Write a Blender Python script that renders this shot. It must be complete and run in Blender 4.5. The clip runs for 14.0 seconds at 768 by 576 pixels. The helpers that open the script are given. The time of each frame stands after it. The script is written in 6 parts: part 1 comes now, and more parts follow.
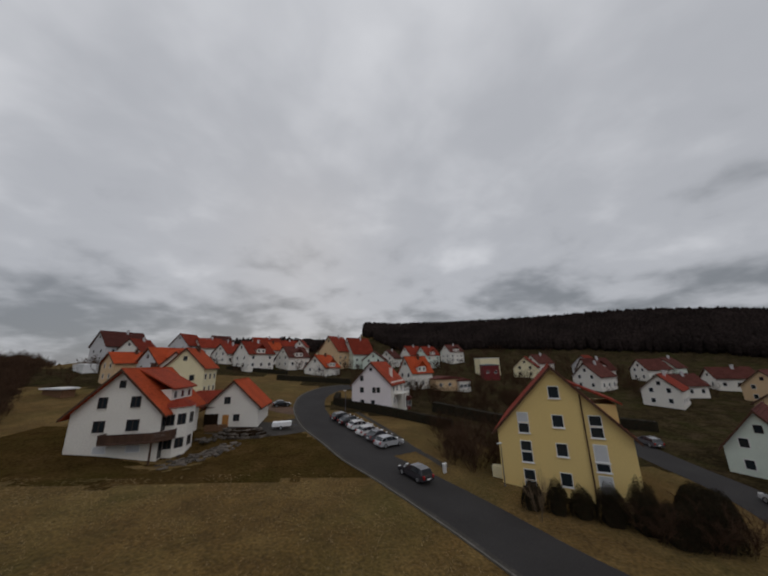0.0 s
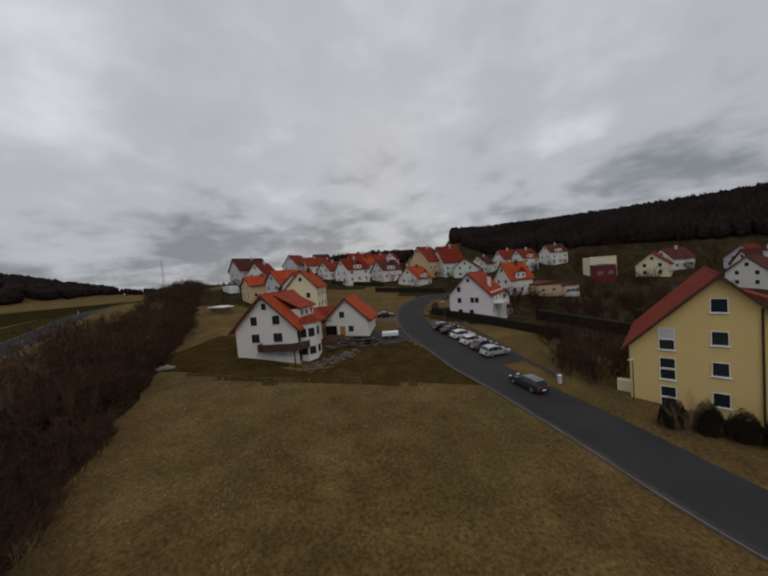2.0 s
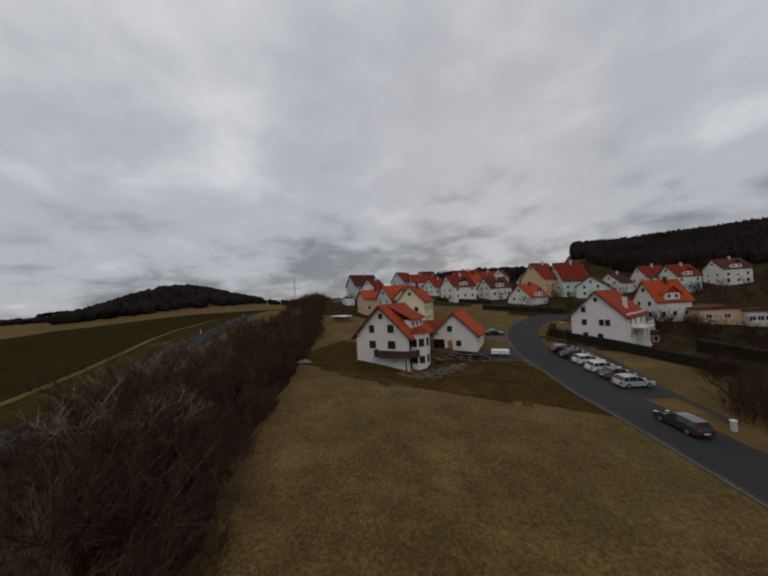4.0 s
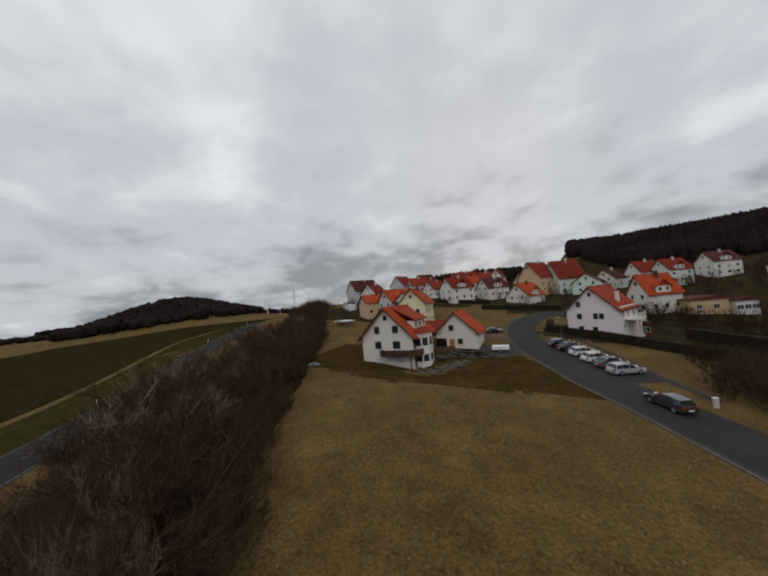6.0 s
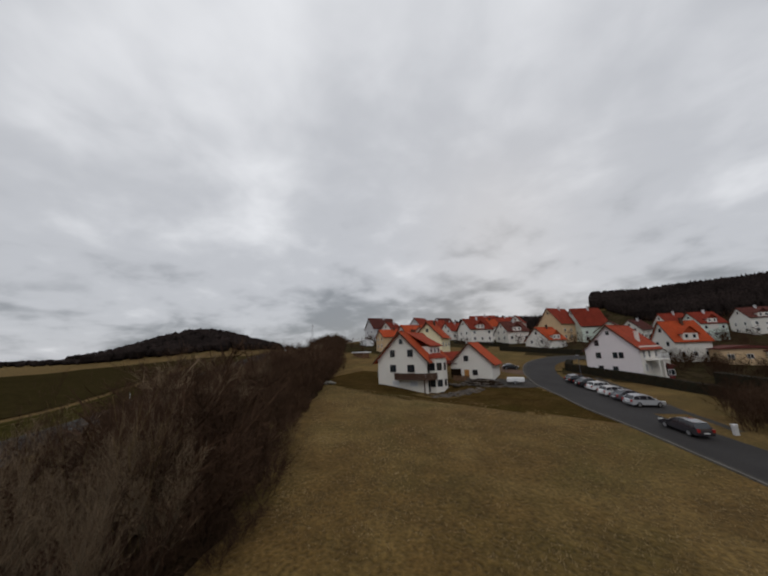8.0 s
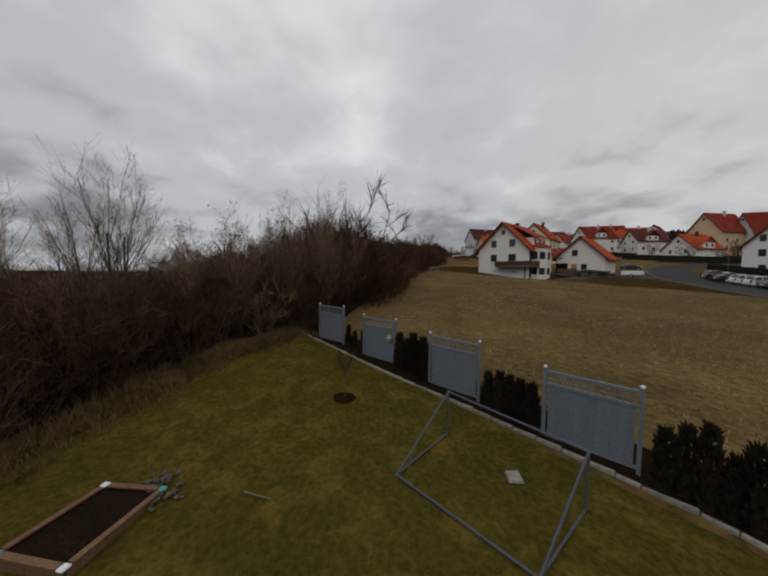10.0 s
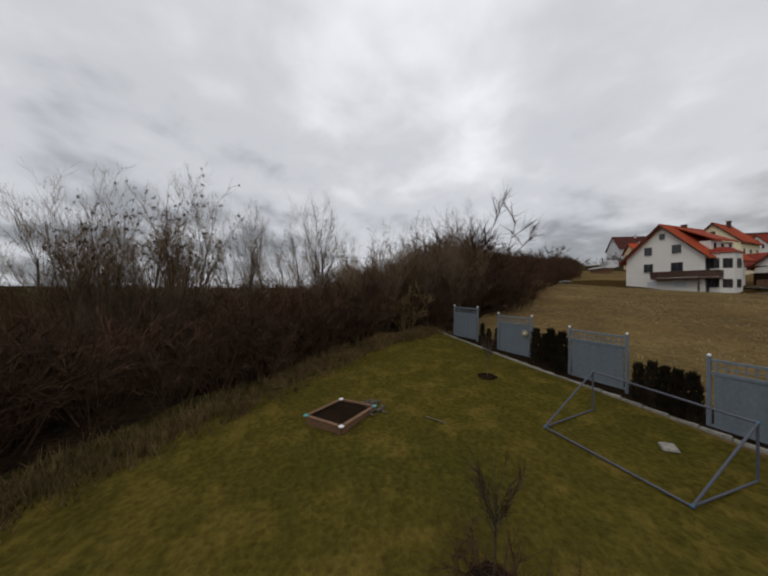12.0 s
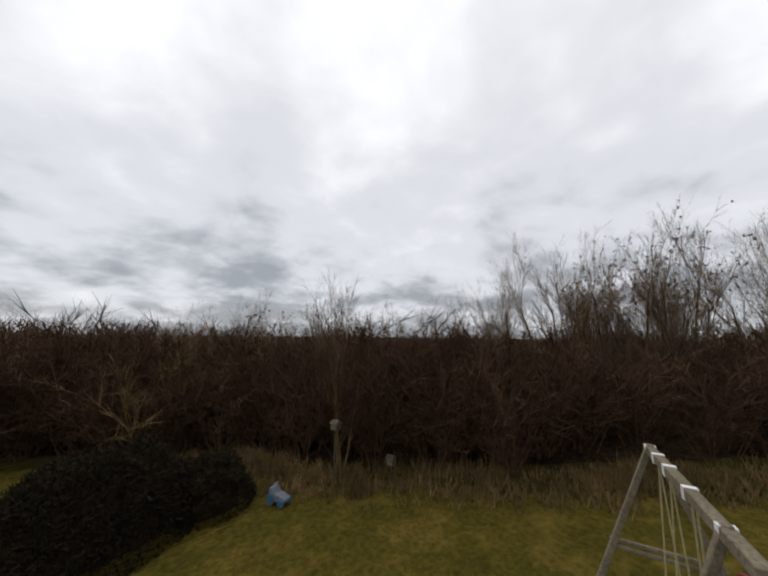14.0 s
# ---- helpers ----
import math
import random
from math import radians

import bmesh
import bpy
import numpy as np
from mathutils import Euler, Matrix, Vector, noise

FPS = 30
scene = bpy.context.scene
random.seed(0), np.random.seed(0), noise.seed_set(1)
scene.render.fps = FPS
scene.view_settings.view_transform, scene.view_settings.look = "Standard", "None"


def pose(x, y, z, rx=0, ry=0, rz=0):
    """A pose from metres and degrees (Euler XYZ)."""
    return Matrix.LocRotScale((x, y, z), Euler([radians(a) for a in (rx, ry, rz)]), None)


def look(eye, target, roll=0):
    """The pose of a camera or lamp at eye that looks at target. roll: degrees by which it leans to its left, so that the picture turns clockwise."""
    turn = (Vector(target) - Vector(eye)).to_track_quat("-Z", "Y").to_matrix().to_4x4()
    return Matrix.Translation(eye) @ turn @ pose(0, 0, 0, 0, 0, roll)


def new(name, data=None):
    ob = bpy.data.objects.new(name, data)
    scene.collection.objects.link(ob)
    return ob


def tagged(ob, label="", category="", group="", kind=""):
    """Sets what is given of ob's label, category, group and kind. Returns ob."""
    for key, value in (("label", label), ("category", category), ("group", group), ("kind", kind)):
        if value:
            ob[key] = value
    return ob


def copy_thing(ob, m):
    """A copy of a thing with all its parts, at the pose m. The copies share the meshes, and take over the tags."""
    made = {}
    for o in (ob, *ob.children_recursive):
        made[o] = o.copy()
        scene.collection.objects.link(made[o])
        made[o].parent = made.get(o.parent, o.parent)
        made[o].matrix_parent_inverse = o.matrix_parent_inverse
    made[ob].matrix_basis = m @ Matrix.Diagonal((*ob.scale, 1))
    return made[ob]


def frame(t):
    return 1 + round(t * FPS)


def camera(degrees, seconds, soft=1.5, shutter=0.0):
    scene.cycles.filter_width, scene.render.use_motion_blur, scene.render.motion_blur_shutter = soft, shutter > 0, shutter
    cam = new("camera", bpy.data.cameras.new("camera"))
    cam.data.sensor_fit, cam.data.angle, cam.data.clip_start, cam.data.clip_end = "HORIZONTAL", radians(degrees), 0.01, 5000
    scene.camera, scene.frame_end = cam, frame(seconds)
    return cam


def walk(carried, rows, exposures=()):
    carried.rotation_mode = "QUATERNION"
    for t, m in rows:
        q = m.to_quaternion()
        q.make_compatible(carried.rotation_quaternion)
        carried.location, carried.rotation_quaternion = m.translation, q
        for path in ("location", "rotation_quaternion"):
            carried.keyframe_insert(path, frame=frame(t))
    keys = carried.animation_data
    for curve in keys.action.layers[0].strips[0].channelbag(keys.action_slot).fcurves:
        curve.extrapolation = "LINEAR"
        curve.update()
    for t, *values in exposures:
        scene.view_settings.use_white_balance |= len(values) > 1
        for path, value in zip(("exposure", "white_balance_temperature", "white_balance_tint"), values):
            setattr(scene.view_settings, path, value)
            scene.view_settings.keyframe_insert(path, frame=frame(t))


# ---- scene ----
cam = camera(105.0, 14.0, soft=2.2)
PATH = [
    (0, (27.90, -44.93, 9.93), (29.363, -35.350, 12.382), -1.43),
    (0.5, (27.41, -43.91, 11.39), (27.381, -34.134, 13.496), -4.07),
    (1, (27.03, -43.52, 11.64), (25.235, -34.188, 14.763), 3.99),
    (1.5, (26.56, -43.51, 11.72), (24.738, -33.680, 11.423), -4.60),
    (2, (26.06, -43.45, 11.64), (24.596, -33.573, 11.146), -4.90),
    (2.5, (25.50, -43.32, 11.68), (24.480, -34.068, 15.325), -7.72),
    (3, (25.15, -43.93, 11.28), (22.938, -34.810, 14.731), -5.10),
    (3.5, (25.32, -45.11, 11.16), (21.165, -36.213, 13.070), -3.48),
    (3.7, (25.45, -45.59, 11.16), (20.754, -36.774, 11.508), -3.18),
    (5.8, (25.71, -48.74, 10.90), (21.661, -39.608, 11.414), -5.73),
    (6, (25.91, -48.85, 10.73), (21.307, -39.982, 11.250), -5.50),
    (6.5, (25.99, -49.26, 10.05), (20.474, -41.003, 11.212), -2.14),
    (7, (26.43, -49.77, 8.81), (21.167, -41.562, 11.041), -3.10),
    (7.2, (26.50, -49.95, 8.49), (21.713, -41.452, 10.706), -0.97),
    (9.3, (28.88, -54.84, 1.71), (22.782, -46.949, 2.440), -1.93),
    (9.5, (29.11, -55.24, 1.16), (22.531, -47.734, 0.492), 2.11),
    (10, (29.61, -56.10, -0.39), (22.011, -49.617, -0.868), 0.83),
    (10.5, (29.88, -56.79, -1.24), (21.634, -51.128, -1.136), -5.26),
    (11, (30.08, -57.15, -1.32), (22.568, -50.625, -0.292), -4.31),
    (11.5, (30.45, -57.53, -1.22), (22.848, -51.579, 1.378), -0.67),
    (12, (30.99, -58.16, -1.10), (21.515, -54.957, -1.011), 0.67),
    (12.5, (31.40, -58.71, -1.09), (21.695, -61.101, -0.733), -3.82),
    (13, (31.68, -59.10, -1.25), (22.326, -62.457, -0.167), 6.87),
    (13.5, (32.13, -59.71, -1.46), (23.092, -63.774, -0.128), 1.82),
    (14, (32.75, -60.37, -1.69), (26.541, -68.023, -0.007), 1.11),
]
EXPOSURES = [(0.0, -0.92, 6350, 13), (1.5, -0.92, 6350, 13), (2.5, -0.76, 6330, 13), (3.0, -0.96, 6340, 13), (3.5, -0.94, 6350, 13), (6.0, -0.60, 6350, 12), (7.0, -0.52, 6350, 12), (9.5, -0.86, 6480, 13), (10.0, -0.72, 6480, 13), (10.5, -0.34, 6480, 14), (11.0, -0.08, 6430, 14), (11.5, -0.06, 6430, 14), (12.0, -0.44, 6430, 13), (12.5, -0.38, 6430, 13), (13.0, -0.30, 6430, 13), (14.0, -0.14, 6430, 13)]
walk(cam, [(t, look(eye, target, roll)) for t, eye, target, roll in PATH], EXPOSURES)

# ---- world, sun ----
def make_world():
    w = bpy.data.worlds.new("overcast_sky")
    scene.world = w
    w.use_nodes = True
    nt = w.node_tree
    N, L = nt.nodes, nt.links
    N.clear()
    out = N.new("ShaderNodeOutputWorld")
    bg = N.new("ShaderNodeBackground")
    sky = N.new("ShaderNodeTexSky")
    sky.sky_type, sky.sun_disc = "NISHITA", False
    sky.sun_elevation, sky.sun_rotation = radians(24), radians(-8)
    co = N.new("ShaderNodeTexCoord")
    sep = N.new("ShaderNodeSeparateXYZ")
    L.new(co.outputs["Generated"], sep.inputs[0])

    def m(op, a, b=None, clamp=False):
        n = N.new("ShaderNodeMath")
        n.operation, n.use_clamp = op, clamp
        for i, v in enumerate((a, b)):
            if v is None:
                continue
            if isinstance(v, (int, float)):
                n.inputs[i].default_value = v
            else:
                L.new(v, n.inputs[i])
        return n.outputs[0]

    # clouds lie on a flat layer overhead, so they crowd together near the horizon
    comb = N.new("ShaderNodeCombineXYZ")
    up = m("MAXIMUM", sep.outputs[2], 0.0)
    flat = m("ADD", up, 0.30)
    L.new(m("DIVIDE", sep.outputs[0], flat), comb.inputs[0])
    L.new(m("DIVIDE", sep.outputs[1], flat), comb.inputs[1])

    def noise_tex(scale, detail, rough, dist=0.0):
        n = N.new("ShaderNodeTexNoise")
        n.inputs["Scale"].default_value, n.inputs["Detail"].default_value = scale, detail
        n.inputs["Roughness"].default_value, n.inputs["Distortion"].default_value = rough, dist
        L.new(comb.outputs[0], n.inputs["Vector"])
        return n.outputs["Fac"]

    big, mid, fine = noise_tex(0.75, 2, 0.45), noise_tex(2.3, 4, 0.48, 0.25), noise_tex(5.5, 5, 0.5, 0.3)
    mixn = m("ADD", m("ADD", m("MULTIPLY", big, 0.42), m("MULTIPLY", mid, 0.40)), m("MULTIPLY", fine, 0.18))
    # the layer looks smoother overhead than where it is seen along its length
    mixn = m("ADD", m("MULTIPLY", m("SUBTRACT", mixn, 0.5), m("SUBTRACT", 1.05, m("MULTIPLY", up, 0.75))), 0.51)
    # an overcast sky is brighter overhead
    mixn = m("ADD", mixn, m("MULTIPLY", m("SUBTRACT", up, 0.30), 0.22))
    ramp = N.new("ShaderNodeValToRGB")
    e = ramp.color_ramp
    e.interpolation = "EASE"
    e.elements[0].position, e.elements[0].color = 0.38, (0.40, 0.428, 0.452, 1)
    e.elements[1].position, e.elements[1].color = 0.70, (1.33, 1.355, 1.36, 1)
    x = e.elements.new(0.52)
    x.color = (0.84, 0.868, 0.895, 1)
    L.new(mixn, ramp.inputs[0])
    mix = N.new("ShaderNodeMixRGB")
    mix.inputs[0].default_value = 0.06
    sk = N.new("ShaderNodeVectorMath")
    sk.operation = "SCALE"
    sk.inputs["Scale"].default_value = 0.10
    L.new(sky.outputs[0], sk.inputs[0])
    L.new(ramp.outputs[0], mix.inputs[1])
    L.new(sk.outputs[0], mix.inputs[2])
    L.new(mix.outputs[0], bg.inputs[0])
    bg.inputs[1].default_value = 1.0
    L.new(bg.outputs[0], out.inputs[0])


make_world()
sun_data = bpy.data.lights.new("sun", "SUN")
sun_data.energy, sun_data.angle, sun_data.color = 0.45, radians(25), (1.0, 0.96, 0.9)
sun = new("sun", sun_data)
sun.matrix_world = look((40, -60, 60), (20, 0, 0))

# ---- materials ----
def material(name, base, rough=0.85, vary=0.18, scale=3.0, fine=30.0, bump=0.3, tint=None, metal=0.0, spec=0.3, random_tone=0.0, distance=0.02):
    """A surface with blotches, grain and relief at two sizes."""
    mt = bpy.data.materials.new(name)
    mt.use_nodes = True
    nt = mt.node_tree
    N, L = nt.nodes, nt.links
    b = N["Principled BSDF"]
    b.inputs["Roughness"].default_value = rough
    b.inputs["Metallic"].default_value = metal
    b.inputs["Specular IOR Level"].default_value = spec
    co = N.new("ShaderNodeTexCoord")

    def nz(s, detail):
        n = N.new("ShaderNodeTexNoise")
        n.inputs["Scale"].default_value, n.inputs["Detail"].default_value = s, detail
        L.new(co.outputs["Object"], n.inputs["Vector"])
        return n.outputs["Fac"]

    a, f = nz(scale, 4), nz(fine, 3)
    tint = tint or tuple(min(1, c * 0.6) for c in base)
    ramp = N.new("ShaderNodeValToRGB")
    lo = tuple(c * (1 - vary) + t * vary * 0.3 for c, t in zip(base, tint))
    ramp.color_ramp.elements[0].position, ramp.color_ramp.elements[0].color = 0.35, (*tint, 1)
    ramp.color_ramp.elements[1].position, ramp.color_ramp.elements[1].color = 0.65, (*base, 1)
    L.new(a, ramp.inputs[0])
    mix = N.new("ShaderNodeMixRGB")
    mix.inputs[0].default_value = min(1.0, vary * 2)
    mix.inputs[1].default_value = (*base, 1)
    L.new(ramp.outputs[0], mix.inputs[2])
    hsv = N.new("ShaderNodeHueSaturation")
    L.new(mix.outputs[0], hsv.inputs["Color"])
    val = N.new("ShaderNodeMapRange")
    val.inputs[1].default_value, val.inputs[2].default_value = 0.3, 0.7
    val.inputs[3].default_value, val.inputs[4].default_value = 1 - vary, 1 + vary
    L.new(f, val.inputs[0])
    v = val.outputs[0]
    if random_tone:
        info = N.new("ShaderNodeObjectInfo")
        r = N.new("ShaderNodeMapRange")
        r.inputs[3].default_value, r.inputs[4].default_value = 1 - random_tone, 1 + random_tone
        L.new(info.outputs["Random"], r.inputs[0])
        mu = N.new("ShaderNodeMath")
        mu.operation = "MULTIPLY"
        L.new(v, mu.inputs[0])
        L.new(r.outputs[0], mu.inputs[1])
        v = mu.outputs[0]
    L.new(v, hsv.inputs["Value"])
    L.new(hsv.outputs[0], b.inputs["Base Color"])
    if bump:
        bp = N.new("ShaderNodeBump")
        bp.inputs["Strength"].default_value, bp.inputs["Distance"].default_value = bump, distance
        L.new(f, bp.inputs["Height"])
        L.new(bp.outputs[0], b.inputs["Normal"])
    return mt


def glass(name, base=(0.02, 0.025, 0.03)):
    mt = bpy.data.materials.new(name)
    mt.use_nodes = True
    b = mt.node_tree.nodes["Principled BSDF"]
    b.inputs["Base Color"].default_value = (*base, 1)
    b.inputs["Roughness"].default_value = 0.06
    b.inputs["Specular IOR Level"].default_value = 0.6
    return mt


M = {}
def patchy(name, tones, sizes, bump=1.0, vary=0.55):
    """Ground cover that drifts between several tones, with fine relief."""
    mt = material(name, tones[0], 1.0, vary, sizes[1], sizes[2], bump, tint=tones[1], spec=0.0, distance=0.12)
    N, L = mt.node_tree.nodes, mt.node_tree.links
    b = N["Principled BSDF"]
    grain = b.inputs["Base Color"].links[0].from_node
    src = grain.inputs["Color"].links[0].from_socket
    co = N.new("ShaderNodeTexCoord")
    last = src
    for k, tone in enumerate(tones[2:]):
        n = N.new("ShaderNodeTexNoise")
        n.inputs["Scale"].default_value, n.inputs["Detail"].default_value, n.inputs["Roughness"].default_value = sizes[0] * (1 + 1.7 * k), 6, 0.62
        mp = N.new("ShaderNodeMapping")
        mp.inputs["Location"].default_value = (13.7 * (k + 1), 5.1, 0)
        L.new(co.outputs["Object"], mp.inputs["Vector"])
        L.new(mp.outputs[0], n.inputs["Vector"])
        r = N.new("ShaderNodeMapRange")
        r.inputs[1].default_value, r.inputs[2].default_value, r.inputs[4].default_value = 0.48, 0.66, 0.75
        L.new(n.outputs["Fac"], r.inputs[0])
        mx = N.new("ShaderNodeMixRGB")
        L.new(r.outputs[0], mx.inputs[0])
        L.new(last, mx.inputs[1])
        mx.inputs[2].default_value = (*tone, 1)
        last = mx.outputs[0]
    L.new(last, grain.inputs["Color"])
    return mt


M["meadow"] = patchy("meadow_grass", [(0.108, 0.064, 0.019), (0.066, 0.039, 0.012), (0.064, 0.051, 0.013), (0.146, 0.095, 0.032)], (0.06, 0.5, 4.2), vary=0.45)
M["lawn"] = patchy("garden_lawn", [(0.078, 0.061, 0.0115), (0.053, 0.046, 0.0095), (0.054, 0.051, 0.0095), (0.128, 0.092, 0.020)], (0.45, 1.4, 9.0), vary=0.28)
M["mown"] = patchy("mown_winter_grass", [(0.058, 0.036, 0.012), (0.036, 0.023, 0.008), (0.042, 0.032, 0.009), (0.078, 0.048, 0.018)], (0.09, 0.5, 4.0), vary=0.45)
M["field"] = material("winter_field", (0.032, 0.024, 0.0095), 1.0, 0.3, 0.03, 0.8, 0.6, tint=(0.021, 0.017, 0.006), spec=0.0)
M["verge"] = material("dry_verge", (0.044, 0.036, 0.011), 1.0, 0.4, 0.3, 3.0, 0.8, tint=(0.028, 0.025, 0.008), spec=0.0)
M["asphalt"] = material("asphalt", (0.040, 0.037, 0.036), 0.9, 0.3, 0.18, 14.0, 0.25, tint=(0.026, 0.024, 0.023), spec=0.15)
M["kerb"] = material("kerb_concrete", (0.13, 0.12, 0.105), 0.9, 0.2, 1.2, 20, 0.3, random_tone=0.12)
M["paving"] = material("paved_yard", (0.062, 0.056, 0.050), 0.95, 0.35, 0.35, 5, 0.5, tint=(0.036, 0.032, 0.028), spec=0.1)
M["white"] = material("white_render", (0.74, 0.71, 0.65), 0.9, 0.1, 0.35, 7, 0.2, tint=(0.56, 0.53, 0.48))
M["cream"] = material("cream_render", (0.78, 0.70, 0.46), 0.9, 0.08, 0.5, 9, 0.2)
M["yellow"] = material("yellow_render", (0.70, 0.52, 0.21), 0.9, 0.07, 0.4, 9, 0.2, tint=(0.66, 0.5, 0.22))
M["ochre"] = material("ochre_render", (0.62, 0.44, 0.26), 0.9, 0.1, 0.5, 9, 0.2)
M["mint"] = material("mint_render", (0.66, 0.74, 0.66), 0.9, 0.1, 0.5, 9, 0.2)
M["grey"] = material("grey_render", (0.55, 0.55, 0.56), 0.9, 0.1, 0.5, 9, 0.2)
M["lilac"] = material("pale_pink_render", (0.76, 0.71, 0.72), 0.9, 0.06, 0.5, 9, 0.2)
M["roof"] = material("orange_clay_tile", (0.40, 0.068, 0.022), 0.85, 0.25, 0.5, 4, 0.5, tint=(0.24, 0.042, 0.018), random_tone=0.12, spec=0.1)
M["roof_red"] = material("red_clay_tile", (0.225, 0.036, 0.020), 0.85, 0.3, 0.5, 4, 0.5, random_tone=0.2, spec=0.08)
M["roof_dark"] = material("weathered_roof_tile", (0.10, 0.034, 0.027), 0.85, 0.3, 0.5, 4, 0.5, random_tone=0.2, spec=0.08)
M["roof_mid"] = material("dull_orange_tile", (0.30, 0.050, 0.022), 0.85, 0.3, 0.5, 4, 0.5, tint=(0.18, 0.034, 0.018), random_tone=0.15, spec=0.1)
M["wood_dark"] = material("dark_brown_boards", (0.082, 0.042, 0.026), 0.75, 0.3, 1.5, 25, 0.4, random_tone=0.2)
M["drive"] = material("reddish_gravel", (0.135, 0.085, 0.060), 0.95, 0.35, 0.5, 6, 0.5, tint=(0.085, 0.060, 0.046), spec=0.05)
M["fascia"] = material("dark_stained_fascia", (0.075, 0.035, 0.02), 0.7, 0.25, 2, 25, 0.3)
M["wood"] = material("brown_stained_wood", (0.16, 0.085, 0.045), 0.75, 0.3, 1.5, 25, 0.4, random_tone=0.15)
M["door"] = material("honey_wood_door", (0.42, 0.19, 0.05), 0.6, 0.2, 2, 25, 0.3)
M["frame_dark"] = material("dark_window_frame", (0.06, 0.04, 0.03), 0.6, 0.2, 4, 30, 0.2)
M["frame_white"] = material("white_window_frame", (0.75, 0.75, 0.74), 0.5, 0.06, 4, 30, 0.1)
M["pane"] = glass("window_pane")
M["blind"] = material("roller_blind", (0.55, 0.56, 0.57), 0.7, 0.08, 2, 30, 0.2)
M["panel"] = material("blue_grey_fence_board", (0.135, 0.160, 0.180), 0.75, 0.12, 1.5, 16, 0.25, tint=(0.11, 0.132, 0.15), random_tone=0.05)
M["panel_post"] = material("pale_blue_fence_post", (0.145, 0.172, 0.194), 0.7, 0.12, 1.5, 16, 0.25)
M["conifer"] = material("dark_thuja", (0.017, 0.016, 0.008), 1.0, 0.4, 3, 18, 0.8, tint=(0.03, 0.018, 0.01), random_tone=0.25, spec=0.1)
M["hedge"] = material("dark_hedge", (0.020, 0.020, 0.013), 0.95, 0.4, 2, 12, 0.8, tint=(0.03, 0.02, 0.012), spec=0.1)
M["twig"] = material("brown_twigs", (0.070, 0.040, 0.024), 1.0, 0.35, 0.8, 9, 0.2, tint=(0.045, 0.027, 0.018), random_tone=0.35, spec=0.0)
M["twig_ochre"] = material("ochre_twigs", (0.19, 0.13, 0.055), 0.95, 0.35, 0.8, 9, 0.2, tint=(0.08, 0.055, 0.03), random_tone=0.25, spec=0.1)
M["bark"] = material("grey_bark", (0.105, 0.08, 0.053), 1.0, 0.35, 2, 12, 0.6, tint=(0.08, 0.062, 0.042), random_tone=0.25, spec=0.1)
M["forest"] = material("dark_forest", (0.028, 0.021, 0.019), 1.0, 0.45, 0.05, 0.9, 0.6, tint=(0.015, 0.012, 0.011), spec=0.0)
M["forest_floor"] = material("forest_floor", (0.03, 0.025, 0.018), 0.95, 0.3, 0.02, 0.3, 0.5)
M["timber"] = material("weathered_timber", (0.19, 0.16, 0.11), 0.9, 0.3, 3, 30, 0.5, tint=(0.11, 0.10, 0.06), spec=0.1)
M["board_red"] = material("red_painted_board", (0.15, 0.018, 0.018), 0.6, 0.15, 3, 20, 0.2)
M["plastic_white"] = material("white_plastic", (0.78, 0.78, 0.78), 0.5, 0.05, 3, 20, 0.1)
M["cap_teal"] = material("teal_plastic", (0.10, 0.32, 0.30), 0.5, 0.08, 3, 20, 0.1)
M["plastic_blue"] = material("blue_plastic", (0.05, 0.12, 0.19), 0.45, 0.1, 3, 20, 0.1)
M["tube"] = material("dull_grey_tube", (0.085, 0.088, 0.11), 0.55, 0.15, 5, 30, 0.1, metal=0.1)
# dark earth colour, which also paints the shade inside the garage opening
M["soil_and_shade"] = material("dark_soil_and_shade", (0.020, 0.013, 0.008), 1.0, 0.35, 2, 20, 0.8, spec=0.0)
M["litter"] = material("leaf_litter", (0.042, 0.027, 0.015), 1.0, 0.5, 0.9, 9, 0.9, tint=(0.018, 0.012, 0.008), spec=0.0, distance=0.06)
M["garden_ground"] = patchy("village_garden_ground", [(0.042, 0.032, 0.015), (0.024, 0.018, 0.010), (0.034, 0.034, 0.012), (0.062, 0.045, 0.026)], (0.09, 0.6, 3.0))
M["sand_wood"] = material("reddish_board", (0.18, 0.098, 0.054), 0.8, 0.25, 2.5, 25, 0.3, random_tone=0.1)
M["stone"] = material("pale_stone", (0.26, 0.245, 0.205), 0.9, 0.25, 1.5, 14, 0.5, random_tone=0.25)
M["rubble"] = material("rubble", (0.105, 0.088, 0.072), 0.95, 0.4, 1.5, 14, 0.6, random_tone=0.55)
M["tyre"] = material("tyre_rubber", (0.015, 0.015, 0.016), 0.8, 0.1, 4, 30, 0.1)
M["rim"] = material("alloy_rim", (0.45, 0.45, 0.46), 0.35, 0.1, 6, 30, 0.05, metal=0.7)
M["rope"] = material("ochre_rope", (0.36, 0.31, 0.16), 0.9, 0.2, 10, 60, 0.2)
M["marking"] = material("road_marking", (0.19, 0.19, 0.185), 0.8, 0.3, 1, 12, 0.2)
M["wet_asphalt"] = material("wet_asphalt", (0.034, 0.032, 0.031), 0.85, 0.3, 0.15, 12, 0.2, tint=(0.022, 0.021, 0.020), spec=0.05)
M["lamp_red"] = material("tail_lamp", (0.3, 0.01, 0.01), 0.3, 0.05, 6, 30, 0.0)
